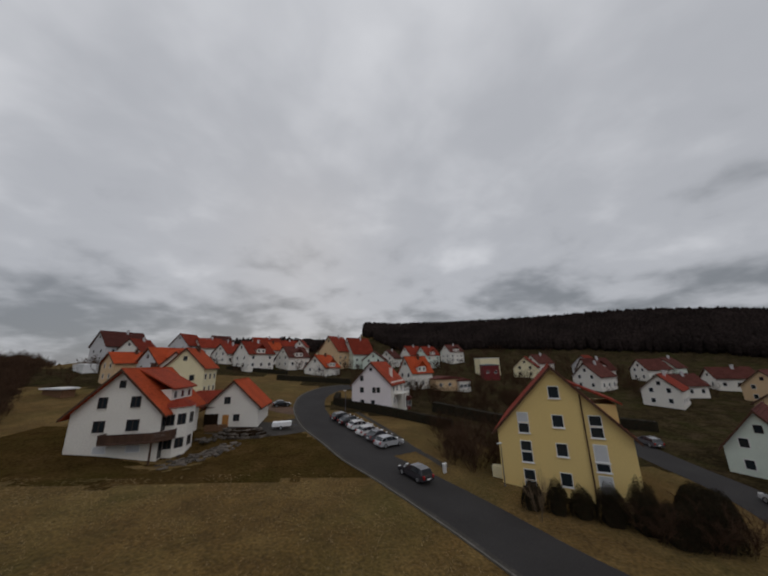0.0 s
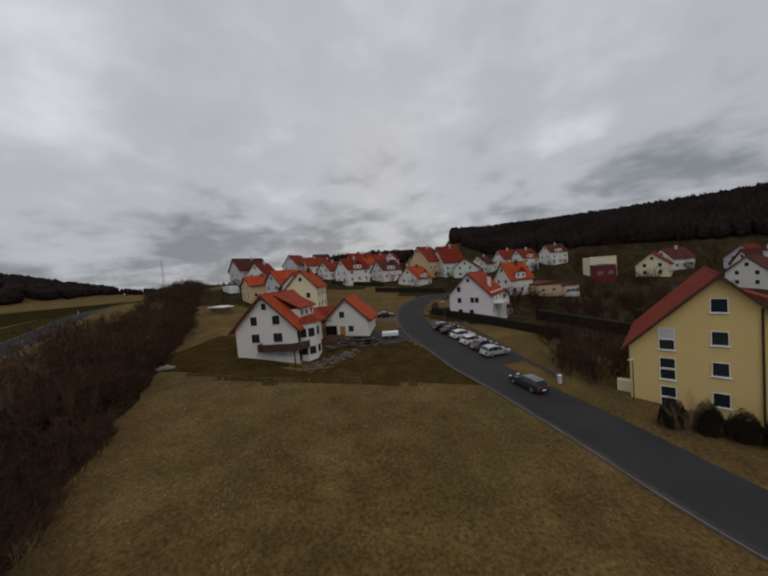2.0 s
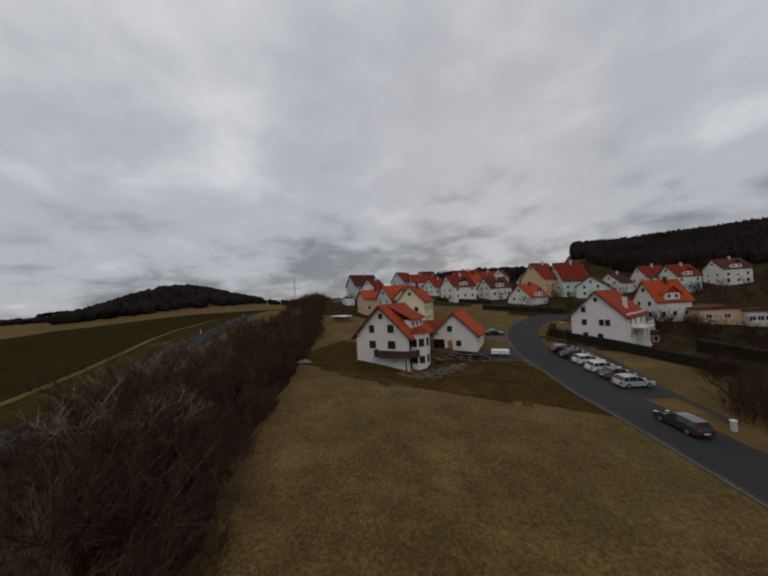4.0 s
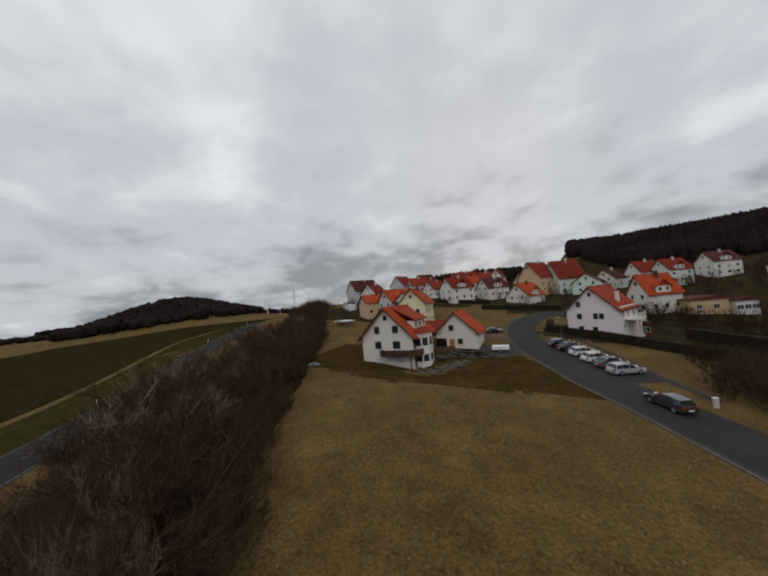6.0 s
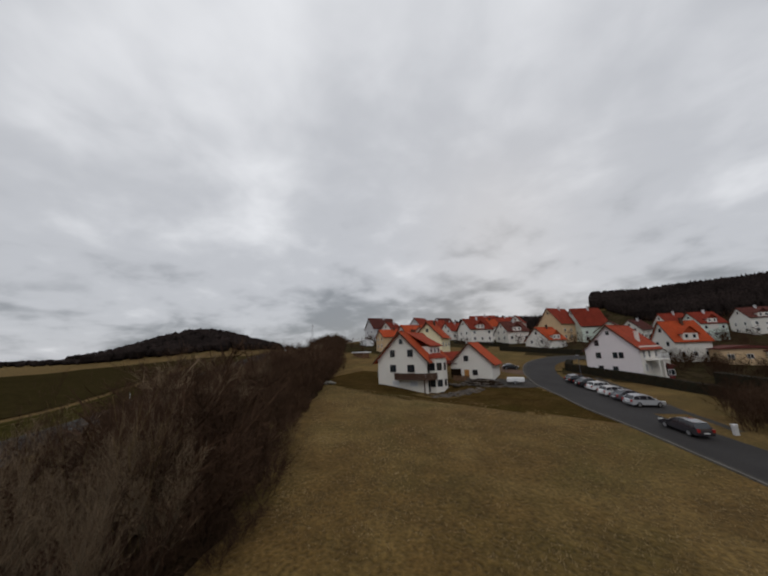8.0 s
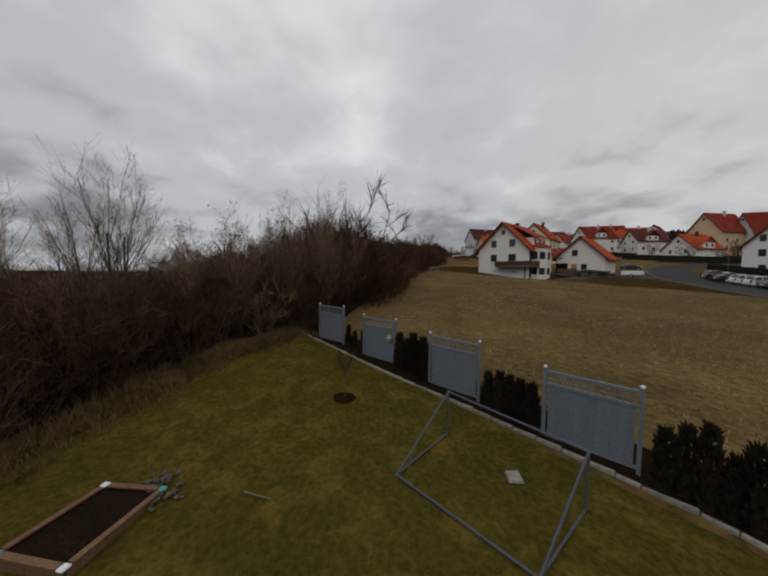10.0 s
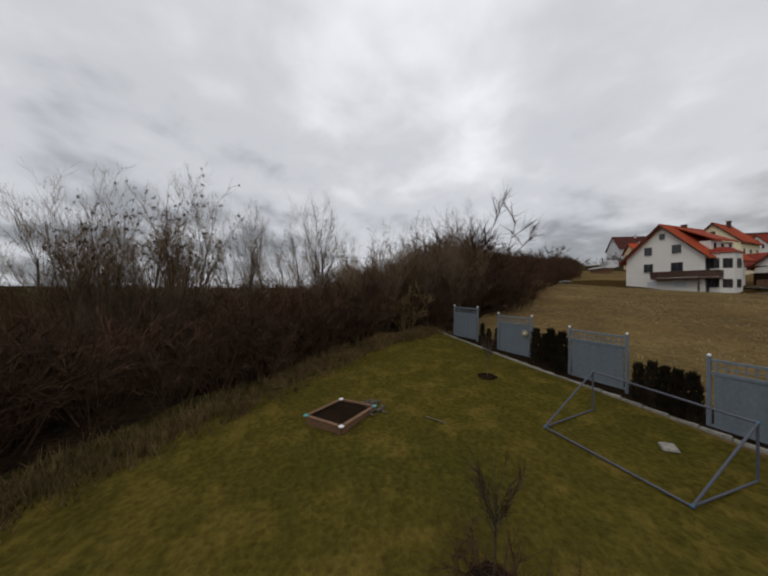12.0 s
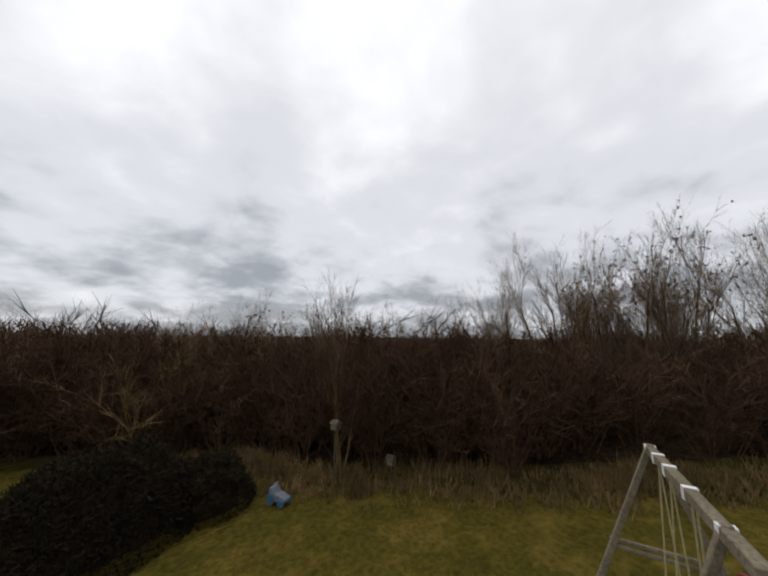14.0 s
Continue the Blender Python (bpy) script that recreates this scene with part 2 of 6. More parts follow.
M["leaf_dry"] = material("dry_leaves", (0.10, 0.075, 0.03), 0.9, 0.3, 4, 20, 0.2, random_tone=0.2)


def paint(name, base, rough=0.25):
    mt = material(name, base, rough, 0.05, 1.5, 12, 0.0, spec=0.5)
    mt.node_tree.nodes["Principled BSDF"].inputs["Coat Weight"].default_value = 0.6
    return mt


M["car_white"] = paint("white_car_paint", (0.7, 0.7, 0.7))
M["car_silver"] = paint("silver_car_paint", (0.42, 0.43, 0.45))
M["car_black"] = paint("black_car_paint", (0.012, 0.012, 0.014))
M["car_dark"] = paint("dark_metallic_car_paint", (0.035, 0.032, 0.038), 0.2)
M["car_grey"] = paint("grey_car_paint", (0.10, 0.10, 0.11))
M["car_blue"] = paint("blue_car_paint", (0.03, 0.06, 0.16))
M["straw"] = material("straw_grass", (0.21, 0.138, 0.062), 1.0, 0.5, 0.5, 6, 0.0, tint=(0.10, 0.072, 0.030), spec=0.0)
M["twig_dark"] = material("purple_brown_twigs", (0.080, 0.047, 0.029), 1.0, 0.35, 0.8, 9, 0.2, tint=(0.046, 0.029, 0.020), random_tone=0.3, spec=0.0)
M["twig_grey"] = material("grey_brown_twigs", (0.21, 0.150, 0.096), 1.0, 0.3, 0.8, 9, 0.2, tint=(0.13, 0.095, 0.062), random_tone=0.25, spec=0.0)
M["straw_dull"] = material("matted_grass", (0.36, 0.265, 0.140), 1.0, 0.4, 0.3, 5, 0.0, tint=(0.20, 0.145, 0.068), spec=0.0)
M["lawn_blade"] = material("lawn_blades", (0.085, 0.072, 0.018), 1.0, 0.4, 0.5, 6, 0.0, tint=(0.036, 0.042, 0.011), spec=0.0)

b = M["meadow"].node_tree.nodes["Principled BSDF"]
b.inputs["Sheen Weight"].default_value, b.inputs["Sheen Roughness"].default_value = 0.12, 0.6
b.inputs["Sheen Tint"].default_value = (0.75, 0.62, 0.42, 1)

# ---- helpers for building ----
def part(name, bm, mat, parent=None, label="", smooth=False):
    me = bpy.data.meshes.new(name)
    bm.to_mesh(me)
    bm.free()
    if smooth:
        for p in me.polygons:
            p.use_smooth = True
    return hang(name, me, mat, parent, label)


def hang(name, me, mat, parent=None, label=""):
    if not me.materials:
        me.materials.append(mat)
    ob = new(name, me)
    if parent is not None:
        ob.parent = parent
    if label:
        ob["label"] = label
    return ob


def empty(name, x, y, z, rz=0.0, label="", category="", group="", kind=""):
    ob = new(name)
    ob.empty_display_size = 0.2
    ob.matrix_basis = pose(x, y, z, 0, 0, rz)
    return tagged(ob, label, category, group, kind)


def box(bm, x0, y0, z0, x1, y1, z1, m=None):
    vs = [bm.verts.new((x, y, z)) for z in (z0, z1) for x, y in ((x0, y0), (x1, y0), (x1, y1), (x0, y1))]
    for f in ((3, 2, 1, 0), (4, 5, 6, 7), (0, 1, 5, 4), (1, 2, 6, 5), (2, 3, 7, 6), (3, 0, 4, 7)):
        bm.faces.new([vs[i] for i in f])
    if m is not None:
        bmesh.ops.transform(bm, matrix=m, verts=vs)
    return vs


def prism(bm, outline, a, b, axis="z"):
    """A closed outline (counter-clockwise seen from +axis) pushed from a to b along an axis."""
    def at(p, h):
        return {"z": (p[0], p[1], h), "y": (p[0], h, p[1]), "x": (h, p[0], p[1])}[axis]
    lo, hi = [bm.verts.new(at(p, a)) for p in outline], [bm.verts.new(at(p, b)) for p in outline]
    n = len(outline)
    fs = [bm.faces.new(lo[::-1]), bm.faces.new(hi)]
    fs += [bm.faces.new((lo[i], lo[(i + 1) % n], hi[(i + 1) % n], hi[i])) for i in range(n)]
    bmesh.ops.recalc_face_normals(bm, faces=fs)
    return lo + hi


def rod(bm, a, b, r0, r1=None, n=6):
    a, b = Vector(a), Vector(b)
    r1 = r0 if r1 is None else r1
    d = (b - a).normalized()
    s = d.cross(Vector((0.3, 0.2, 1)) if abs(d.z) < 0.9 else Vector((1, 0, 0))).normalized()
    t = d.cross(s)
    rings = []
    for p, r in ((a, r0), (b, r1)):
        rings.append([bm.verts.new(p + r * (math.cos(k * 2 * math.pi / n) * s + math.sin(k * 2 * math.pi / n) * t)) for k in range(n)])
    for k in range(n):
        bm.faces.new((rings[0][k], rings[0][(k + 1) % n], rings[1][(k + 1) % n], rings[1][k]))
    bm.faces.new(rings[0][::-1])
    bm.faces.new(rings[1])


def bevelled(bm, w=0.02, seg=1):
    bmesh.ops.bevel(bm, geom=list(bm.edges), offset=w, segments=seg, affect="EDGES")
    return bm


# ---- the lie of the land ----
def soft_step(a, b, v):
    t = max(0.0, min(1.0, (v - a) / (b - a)))
    return t * t * (3 - 2 * t)


def bump_at(x, y, cx, cy, rx, ry, rot=0.0):
    c, s = math.cos(rot), math.sin(rot)
    u, v = (x - cx) * c + (y - cy) * s, -(x - cx) * s + (y - cy) * c
    return math.exp(-((u / rx) ** 2 + (v / ry) ** 2))


def land(x, y):
    xs = max(-70.0, min(80.0, x))
    z = -0.068 * xs
    z += 0.06 * (max(y, -110.0) + 9) if y < -9 else (0.0425 * (y + 9) if y < 12 else 0.9 + 0.1 * (min(y, 150) - 12))
    if y > 150:
        z += 0.02 * (min(y, 550) - 150)
    far = soft_step(-60, -130, x)
    z = z * (1 - far) + far * (4.6 + 0.012 * max(-200.0, min(400.0, y)))
    # the ground is dug away before the white house
    z -= 0.5 * bump_at(x, y, 0, -2, 11, 8) + 0.9 * bump_at(x, y, 7.5, -1.5, 6, 5)
    # the long wooded ridge beyond the village, and a lower rise beside it
    az, s = math.degrees(math.atan2(x - 28, y + 45)), math.hypot(x - 28, y + 45)
    if az > -30:
        end = soft_step(1.5, 5, az)
        z += soft_step(185, 290, s) * (27 * end * (1 - 0.3 * soft_step(50, 76, az)) * (1 - soft_step(95, 125, az)) + 8 * soft_step(-28, -8, az) * (1 - end))
    # beyond the country road the field lies level
    if x < 8 and y < 260:
        low = soft_step(0.62, 0.2, (y + 58) / max(12.0, 32 - x)) * soft_step(8, -8, x)
        z = z * (1 - low) + low * min(z, -0.7 - 0.004 * math.hypot(32 - x, y + 58))
    z += 30 * bump_at(x, y, -402, 169, 80, 85, -0.47)
    z += 9 * bump_at(x, y, -1250, 330, 160, 420, 0.3)
    return z


def grid_axis(spans):
    out = []
    for a, b, s in spans:
        n = max(1, round((b - a) / s))
        out += [a + (b - a) * i / n for i in range(n)]
    return out + [spans[-1][1]]


def draped(name, xs, ys, mat, lift=0.0, label="", rough=0.0):
    bm = bmesh.new()
    rows = [[bm.verts.new((x, y, land(x, y) + lift + (rough * noise.noise((x * 0.35, y * 0.35, 0)) if rough else 0))) for x in xs] for y in ys]
    for j in range(len(ys) - 1):
        for i in range(len(xs) - 1):
            bm.faces.new((rows[j][i], rows[j][i + 1], rows[j + 1][i + 1], rows[j + 1][i]))
    ob = part(name, bm, mat, smooth=True)
    return tagged(ob, label, name.split("_")[0], kind="structure")


gx = grid_axis([(-3000, -800, 200), (-800, -200, 25), (-200, -60, 7), (-60, 110, 2), (110, 400, 12), (400, 3000, 200)])
gy = grid_axis([(-3000, -500, 250), (-500, -120, 25), (-120, 60, 2), (60, 200, 6), (200, 600, 14), (600, 3000, 200)])
ground = draped("ground", gx, gy, M["meadow"], 0.0, "dry winter meadow on a gentle slope")
ground["category"] = "ground"


def along(points, step=2.0):
    """Even points on a smooth line through the given ones."""
    P = [Vector(p) for p in points]
    P = [2 * P[0] - P[1], *P, 2 * P[-1] - P[-2]]
    out = []
    for i in range(1, len(P) - 2):
        a, b, c, d = P[i - 1 : i + 3]
        n = max(2, round((c - b).length / step))
        for k in range(n):
            t = k / n
            out.append(0.5 * (2 * b + (c - a) * t + (2 * a - 5 * b + 4 * c - d) * t * t + (3 * b - a - 3 * c + d) * t**3))
    return out + [P[-2]]


def offset_line(line, d):
    out = []
    for i, p in enumerate(line):
        q = line[min(i + 1, len(line) - 1)] - line[max(i - 1, 0)]
        q = Vector((q.y, -q.x)).normalized()
        out.append(p + d * q)
    return out


def ribbon(name, line, d0, d1, lift, mat, label, category, cols=4, skirt=0.0, kind="structure"):
    """A strip of ground from d0 to d1 to the right of a line."""
    bm = bmesh.new()
    rows = []
    for k in range(cols + 1):
        pts = offset_line(line, d0 + (d1 - d0) * k / cols)
        rows.append([bm.verts.new((p.x, p.y, land(p.x, p.y) + lift)) for p in pts])
    if skirt:
        for row in (rows[0], rows[-1]):
            low = [bm.verts.new(v.co - Vector((0, 0, skirt))) for v in row]
            for i in range(len(row) - 1):
                bm.faces.new((row[i], row[i + 1], low[i + 1], low[i]))
    for a, b in zip(rows, rows[1:]):
        for i in range(len(a) - 1):
            bm.faces.new((a[i], b[i], b[i + 1], a[i + 1]))
    bmesh.ops.recalc_face_normals(bm, faces=bm.faces[:])
    ob = part(name, bm, mat, smooth=not skirt)
    return tagged(ob, label, category, kind=kind)


STREET = along([(80.7, -82.1), (66.7, -62.2), (56.3, -45.7), (48.7, -33.6), (45.4, -27.6), (42.6, -23.1), (39.4, -16.5), (34.7, -7.9), (31.5, -2.5), (28.8, 3.9), (25.1, 12.2), (22.6, 20.2), (21.4, 27.3), (21.4, 35.9), (23.4, 43.2), (27.5, 49.8), (37.6, 55.1)], 1.5)
ribbon("road", STREET, -3.3, 3.3, 0.035, M["asphalt"], "grey asphalt village street curving uphill", "road", 6)
SIDE = along([(46, -40), (53, -34.5), (60, -29.5), (67, -23.5), (72, -15), (74.5, -5), (78, 5), (84, 18), (92, 36), (102, 60)], 2)
ribbon("road_side", SIDE, -3, 3, 0.045, M["asphalt"], "narrow grey side street between houses", "road", 4)
COUNTRY = along([(120, -146), (84, -132), (56, -119), (34, -104), (19, -90), (8, -76), (0, -64), (-7.5, -54.7), (-15, -45.4), (-25.5, -32.5), (-34.2, -21.7), (-50, -2), (-78, 33), (-115, 78), (-190, 165)], 3)
ribbon("road_country", COUNTRY, -3.2, 3.2, 0.05, M["wet_asphalt"], "wet dark country road beside the bushes", "road", 4)
for off in (-2.9, 2.9):
    ribbon("road_edge_line", COUNTRY, off - 0.05, off + 0.05, 0.06, M["marking"], "worn white edge line on the country road", "road marking", 1)
ribbon("field", COUNTRY, -190, -16, 0.16, M["field"], "dark green winter field beyond the road", "field", 40)
ribbon("track", COUNTRY, -13.5, -11.0, 0.045, M["verge"], "pale dry grass track along the field", "track", 2)
ribbon("verge", COUNTRY, -10.8, -3.3, 0.02, M["verge"], "dry brown roadside verge", "verge", 3)

bm = bmesh.new()
hx, hy = grid_axis([(-16, 34, 1.0)]), grid_axis([(-14, 10, 1.0)])
grid = {(i, j): bm.verts.new((x, y, land(x, y) + 0.018)) for i, x in enumerate(hx) for j, y in enumerate(hy)}
for i in range(len(hx) - 1):
    for j in range(len(hy) - 1):
        x, y = hx[i], hy[j]
        rim = min(y + 10.6 - 0.006 * (x - 8) ** 2 * (1 if x < 8 else 0.4), (x + 15) * 0.8 + (y + 6) * 0.6, -((x - 26) * 0.86 + (y - 2) * 0.5) - 0.6)
        if rim + 0.9 * noise.noise((x * 0.3, y * 0.3, 6)) > 0:
            bm.faces.new((grid[i, j], grid[i + 1, j], grid[i + 1, j + 1], grid[i, j + 1]))
bmesh.ops.delete(bm, geom=[v for v in bm.verts if not v.link_faces], context="VERTS")
tagged(part("mown_grass", bm, M["mown"], smooth=True), "darker mown grass round the white house", "grass", kind="structure")

# ---- houses ----
_win = {}


def window_meshes(w, h, bars, frame_mat):
    key = (round(w, 2), round(h, 2), bars, frame_mat)
    if key not in _win:
        bm = bmesh.new()
        f = 0.07
        for x0, z0, x1, z1 in ((-w / 2, -h / 2, -w / 2 + f, h / 2), (w / 2 - f, -h / 2, w / 2, h / 2), (-w / 2 + f, h / 2 - f, w / 2 - f, h / 2), (-w / 2 + f, -h / 2, w / 2 - f, -h / 2 + f)):
            box(bm, x0, -0.06, z0, x1, 0.02, z1)
        for k in range(bars):
            x = -w / 2 + w * (k + 1) / (bars + 1)
            box(bm, x - 0.035, -0.055, -h / 2 + f, x + 0.035, 0.02, h / 2 - f)
        a = bpy.data.meshes.new("window")
        bm.to_mesh(a)
        bm.free()
        bm = bmesh.new()
        box(bm, -w / 2 + f, -0.02, -h / 2 + f, w / 2 - f, 0.015, h / 2 - f)
        b = bpy.data.meshes.new("pane")
        bm.to_mesh(b)
        bm.free()
        bm = bmesh.new()
        box(bm, -w / 2 - 0.08, -0.14, -h / 2 - 0.07, w / 2 + 0.08, 0.02, -h / 2 - 0.004)
        c = bpy.data.meshes.new("sill")
        bm.to_mesh(c)
        bm.free()
        _win[key] = (a, b, c)
    return _win[key]


def window(house, u, z, w=1.1, h=1.3, face="front", bars=1, frame="frame_white", pane="pane", sill=True, name="window", out=0.0):
    W, D = house["half"], house["deep"]
    m = {"front": pose(u, -out, z), "right": pose(W + out, u, z, 0, 0, 90), "left": pose(-W - out, u, z, 0, 0, -90), "back": pose(u, D + out, z, 0, 0, 180)}[face]
    a, b, c = window_meshes(w, h, bars, frame)
    f = hang(name, a, M[frame], house)
    f.matrix_basis = m
    p = hang("pane", b.copy() if pane != "pane" else b, M[pane], f)
    if sill:
        s = hang("sill", c.copy() if frame == "frame_dark" else c, M["white"] if frame == "frame_dark" else M[frame], f)
    return f


def gable_house(name, x, y, rz, w, deep, base, eave, ridge, wall="white", roof="roof_red", over=0.6, label="", group="", fascia="fascia", chimney=None, sink=2.5):
    """A house with its gable on local y = 0 facing -y, its base, eaves and ridge at the heights given."""
    h = empty(name, x, y, base, rz, label, "house", group)
    h["half"], h["deep"] = w / 2, deep
    e, r = eave - base, ridge - base
    bm = bmesh.new()
    prism(bm, [(-w / 2, -sink), (w / 2, -sink), (w / 2, e), (0, r), (-w / 2, e)], 0, deep, "y")
    part("wall", bm, M[wall], h)
    pitch = (r - e) / (w / 2)
    th = 0.22
    for sgn in (-1, 1):
        bm = bmesh.new()
        xo = w / 2 + over
        zo = r - pitch * xo
        prism(bm, [(0, r + 0.02), (sgn * xo, zo + 0.02), (sgn * xo, zo + 0.02 + th), (0, r + 0.02 + th)][::sgn], -over, deep + over, "y")
        ro = part("roof", bm, M[roof], h)
        # tile courses as low steps down the slope
        bm = bmesh.new()
        n = 16
        for k in range(n):
            t = (k + 1) / (n + 0.6)
            px, pz = sgn * xo * t, r + 0.02 + th - pitch * xo * t
            box(bm, px - 0.02, -over + 0.02, pz - 0.03, px + 0.02, deep + over - 0.02, pz + 0.028)
        part("tile_course", bm, M[roof], ro)
        for y0 in (-over - 0.03, deep + over - 0.01):
            bm = bmesh.new()
            prism(bm, [(0, r - 0.10), (sgn * xo, zo - 0.10), (sgn * xo, zo + th + 0.03), (0, r + th + 0.03)][::sgn], y0, y0 + 0.04, "y")
            part("bargeboard", bm, M[fascia], h)
        bm = bmesh.new()
        rod(bm, (sgn * (xo + 0.06), -over, zo + 0.02), (sgn * (xo + 0.06), deep + over, zo + 0.02), 0.07, n=6)
        part("gutter", bm, M[fascia], h)
    bm = bmesh.new()
    rod(bm, (0, -over, r + th), (0, deep + over, r + th), 0.12, n=6)
    part("ridge_tile", bm, M[roof], h)
    if chimney:
        cx, cy = chimney
        bm = bmesh.new()
        top = r + 0.9
        box(bm, cx - 0.3, cy - 0.3, r - pitch * abs(cx) - 0.5, cx + 0.3, cy + 0.3, top)
        box(bm, cx - 0.38, cy - 0.38, top, cx + 0.38, cy + 0.38, top + 0.12)
        part("chimney", bm, M["fascia"] if roof == "roof" else M["grey"], h)
    return h


def dormer(house, side, y0, y1, x_out, z_wall0, z_top, roof="roof_red", wall="white", wins=2, name="dormer", gable=False, ridge=None):
    """A dormer on one slope: a wall that faces sideways, with a roof that runs back to the slope."""
    d = empty(name, 0, 0, 0)
    d.parent = house
    sg = 1 if side == "right" else -1
    bm = bmesh.new()
    box(bm, min(0.4 * sg, x_out * sg), y0, z_wall0, max(0.4 * sg, x_out * sg), y1, z_top)
    part("wall", bm, M[wall], d)
    bm = bmesh.new()
    if gable:
        mid, pk = (y0 + y1) / 2, z_top + (y1 - y0) * 0.45
        for a, b in ((y0 - 0.35, mid), (mid, y1 + 0.35)):
            za, zb = (z_top - 0.3, pk) if a < mid - 0.01 else (pk, z_top - 0.3)
            prism(bm, [(a, za), (b, zb), (b, zb + 0.16), (a, za + 0.16)], 0.3 * sg, (x_out + 0.4) * sg, "x")
        prism(bm, [(y0, z_top - 0.02), (y1, z_top - 0.02), (mid, pk - 0.02)], 0.5 * sg, (x_out - 0.01) * sg, "x")
    else:
        rz = ridge if ridge else z_top + 1.4
        vs = prism(bm, [(0.2 * sg, rz), ((x_out + 0.5) * sg, z_top), ((x_out + 0.5) * sg, z_top + 0.18), (0.2 * sg, rz + 0.18)][::sg], y0 - 0.4, y1 + 0.4, "y")
    part("roof", bm, M[roof], d)
    for k in range(wins):
        yy = y0 + (y1 - y0) * (k + 0.5) / wins
        a, b, c = window_meshes(min(0.9, (y1 - y0) / wins * 0.7), 1.0, 0, "frame_white")
        f = hang("window", a, M["frame_white"], d)
        f.matrix_basis = pose(x_out * sg, yy, z_top - 0.75, 0, 0, 90 * sg)
        f.parent = d
        hang("pane", b, M["pane"], f)
    return d


# white house by the meadow
H1 = gable_house("white_house", 0.5, -0.9, 0, 10.3, 10.4, 0.0, 4.72, 9.75, "white", "roof", 0.75, "large white rendered house with bright orange gable roof and wooden balcony", chimney=(-0.9, 7.6))
for u, z, w in ((-1.85, 5.86, 1.05), (1.9, 5.86, 1.15), (-1.8, 3.1, 1.3), (1.95, 3.1, 1.45)):
    window(H1, u, z, w, 1.35, bars=1, frame="frame_dark")
window(H1, 0.05, 8.05, 0.75, 0.95, bars=0, frame="frame_dark")
for u, w in ((-1.3, 1.5), (2.4, 1.6)):
    window(H1, u, 0.45, w, 0.9, bars=0, frame="frame_white", sill=False, pane="blind")


def balcony(h):
    b = empty("balcony", 0, 0, 0)
    b.parent = h
    line = [(-0.8, 0.0), (-0.8, -1.4), (5.0, -1.4), (6.6, 0.2), (6.6, 1.05)]
    outline = [*line, (5.1, 1.05), (5.1, 0.0)]
    bm = bmesh.new()
    prism(bm, outline, 1.18, 1.36)
    part("floor", bm, M["wood_dark"], b)
    for i, (p, q) in enumerate(zip(line, line[1:])):
        p, q = Vector((*p, 0)), Vector((*q, 0))
        n = max(2, round((q - p).length / 0.16))
        for k in range(n):
            bm = bmesh.new()
            a, c = p.lerp(q, (k + 0.06) / n), p.lerp(q, (k + 0.94) / n)
            d = (c - a).normalized()
            s = Vector((d.y, -d.x, 0)) * 0.02
            vs = [bm.verts.new(v) for z in (1.42, 2.22) for v in (a - s + Vector((0, 0, z)), c - s + Vector((0, 0, z)), c + s + Vector((0, 0, z)), a + s + Vector((0, 0, z)))]
            for f in ((3, 2, 1, 0), (4, 5, 6, 7), (0, 1, 5, 4), (1, 2, 6, 5), (2, 3, 7, 6), (3, 0, 4, 7)):
                bm.faces.new([vs[j] for j in f])
            part("railing_board", bm, M["wood_dark"], b)
        bm = bmesh.new()
        rod(bm, p + Vector((0, 0, 2.28)), q + Vector((0, 0, 2.28)), 0.07, n=4)
        part("handrail", bm, M["wood_dark"], b)
    for x, y in ((5.0, -1.2),):
        bm = bmesh.new()
        box(bm, x - 0.08, y - 0.08, -1.2, x + 0.08, y + 0.08, 1.18)
        part("post", bm, M["wood_dark"], b)


balcony(H1)


def bay(h):
    b = empty("bay", 0, 0, 0)
    b.parent = h
    out = [(5.1, 1.05), (6.3, 1.05), (7.3, 2.1), (7.3, 4.1), (6.3, 5.0), (5.1, 5.0)]
    bm = bmesh.new()
    prism(bm, out, -2.5, 4.9)
    part("wall", bm, M["white"], b)
    bm = bmesh.new()
    c = Vector((5.6, 3.0, 0))
    big = [((Vector((*p, 0)) - c) * 1.14 + c) for p in out]
    lo = [bm.verts.new((p.x if p.x > 5.2 else 4.4, p.y, 4.85)) for p in big]
    hi = [bm.verts.new((c.x + (p.x - c.x) * 0.35, c.y + (p.y - c.y) * 0.35, 5.75)) for p in big]
    for i in range(len(lo)):
        bm.faces.new((lo[i], lo[(i + 1) % 6], hi[(i + 1) % 6], hi[i]))
    bm.faces.new(hi)
    bm.faces.new(lo[::-1])
    part("roof", bm, M["roof_red"], b)
    for (x0, y0), (x1, y1) in zip(out[:4], out[1:5]):
        ang = math.degrees(math.atan2(y1 - y0, x1 - x0))
        for z, hh in ((3.35, 1.35), (0.5, 1.2)):
            a, g, _ = window_meshes(1.0, hh, 1, "frame_dark")
            f = hang("window", a, M["frame_dark"], b)
            f.matrix_basis = pose((x0 + x1) / 2, (y0 + y1) / 2, z, 0, 0, ang)
            hang("pane", g, M["pane"], f)


bay(H1)
for z, hh in ((3.2, 2.0), (0.1, 2.1)):
    window(H1, 0.52, z, 0.8, hh, "right", 0, "frame_dark", sill=False, name="door")
dormer(H1, "right", 2.9, 8.8, 4.5, 4.4, 7.0, "roof_mid", "white", 3, ridge=9.7)

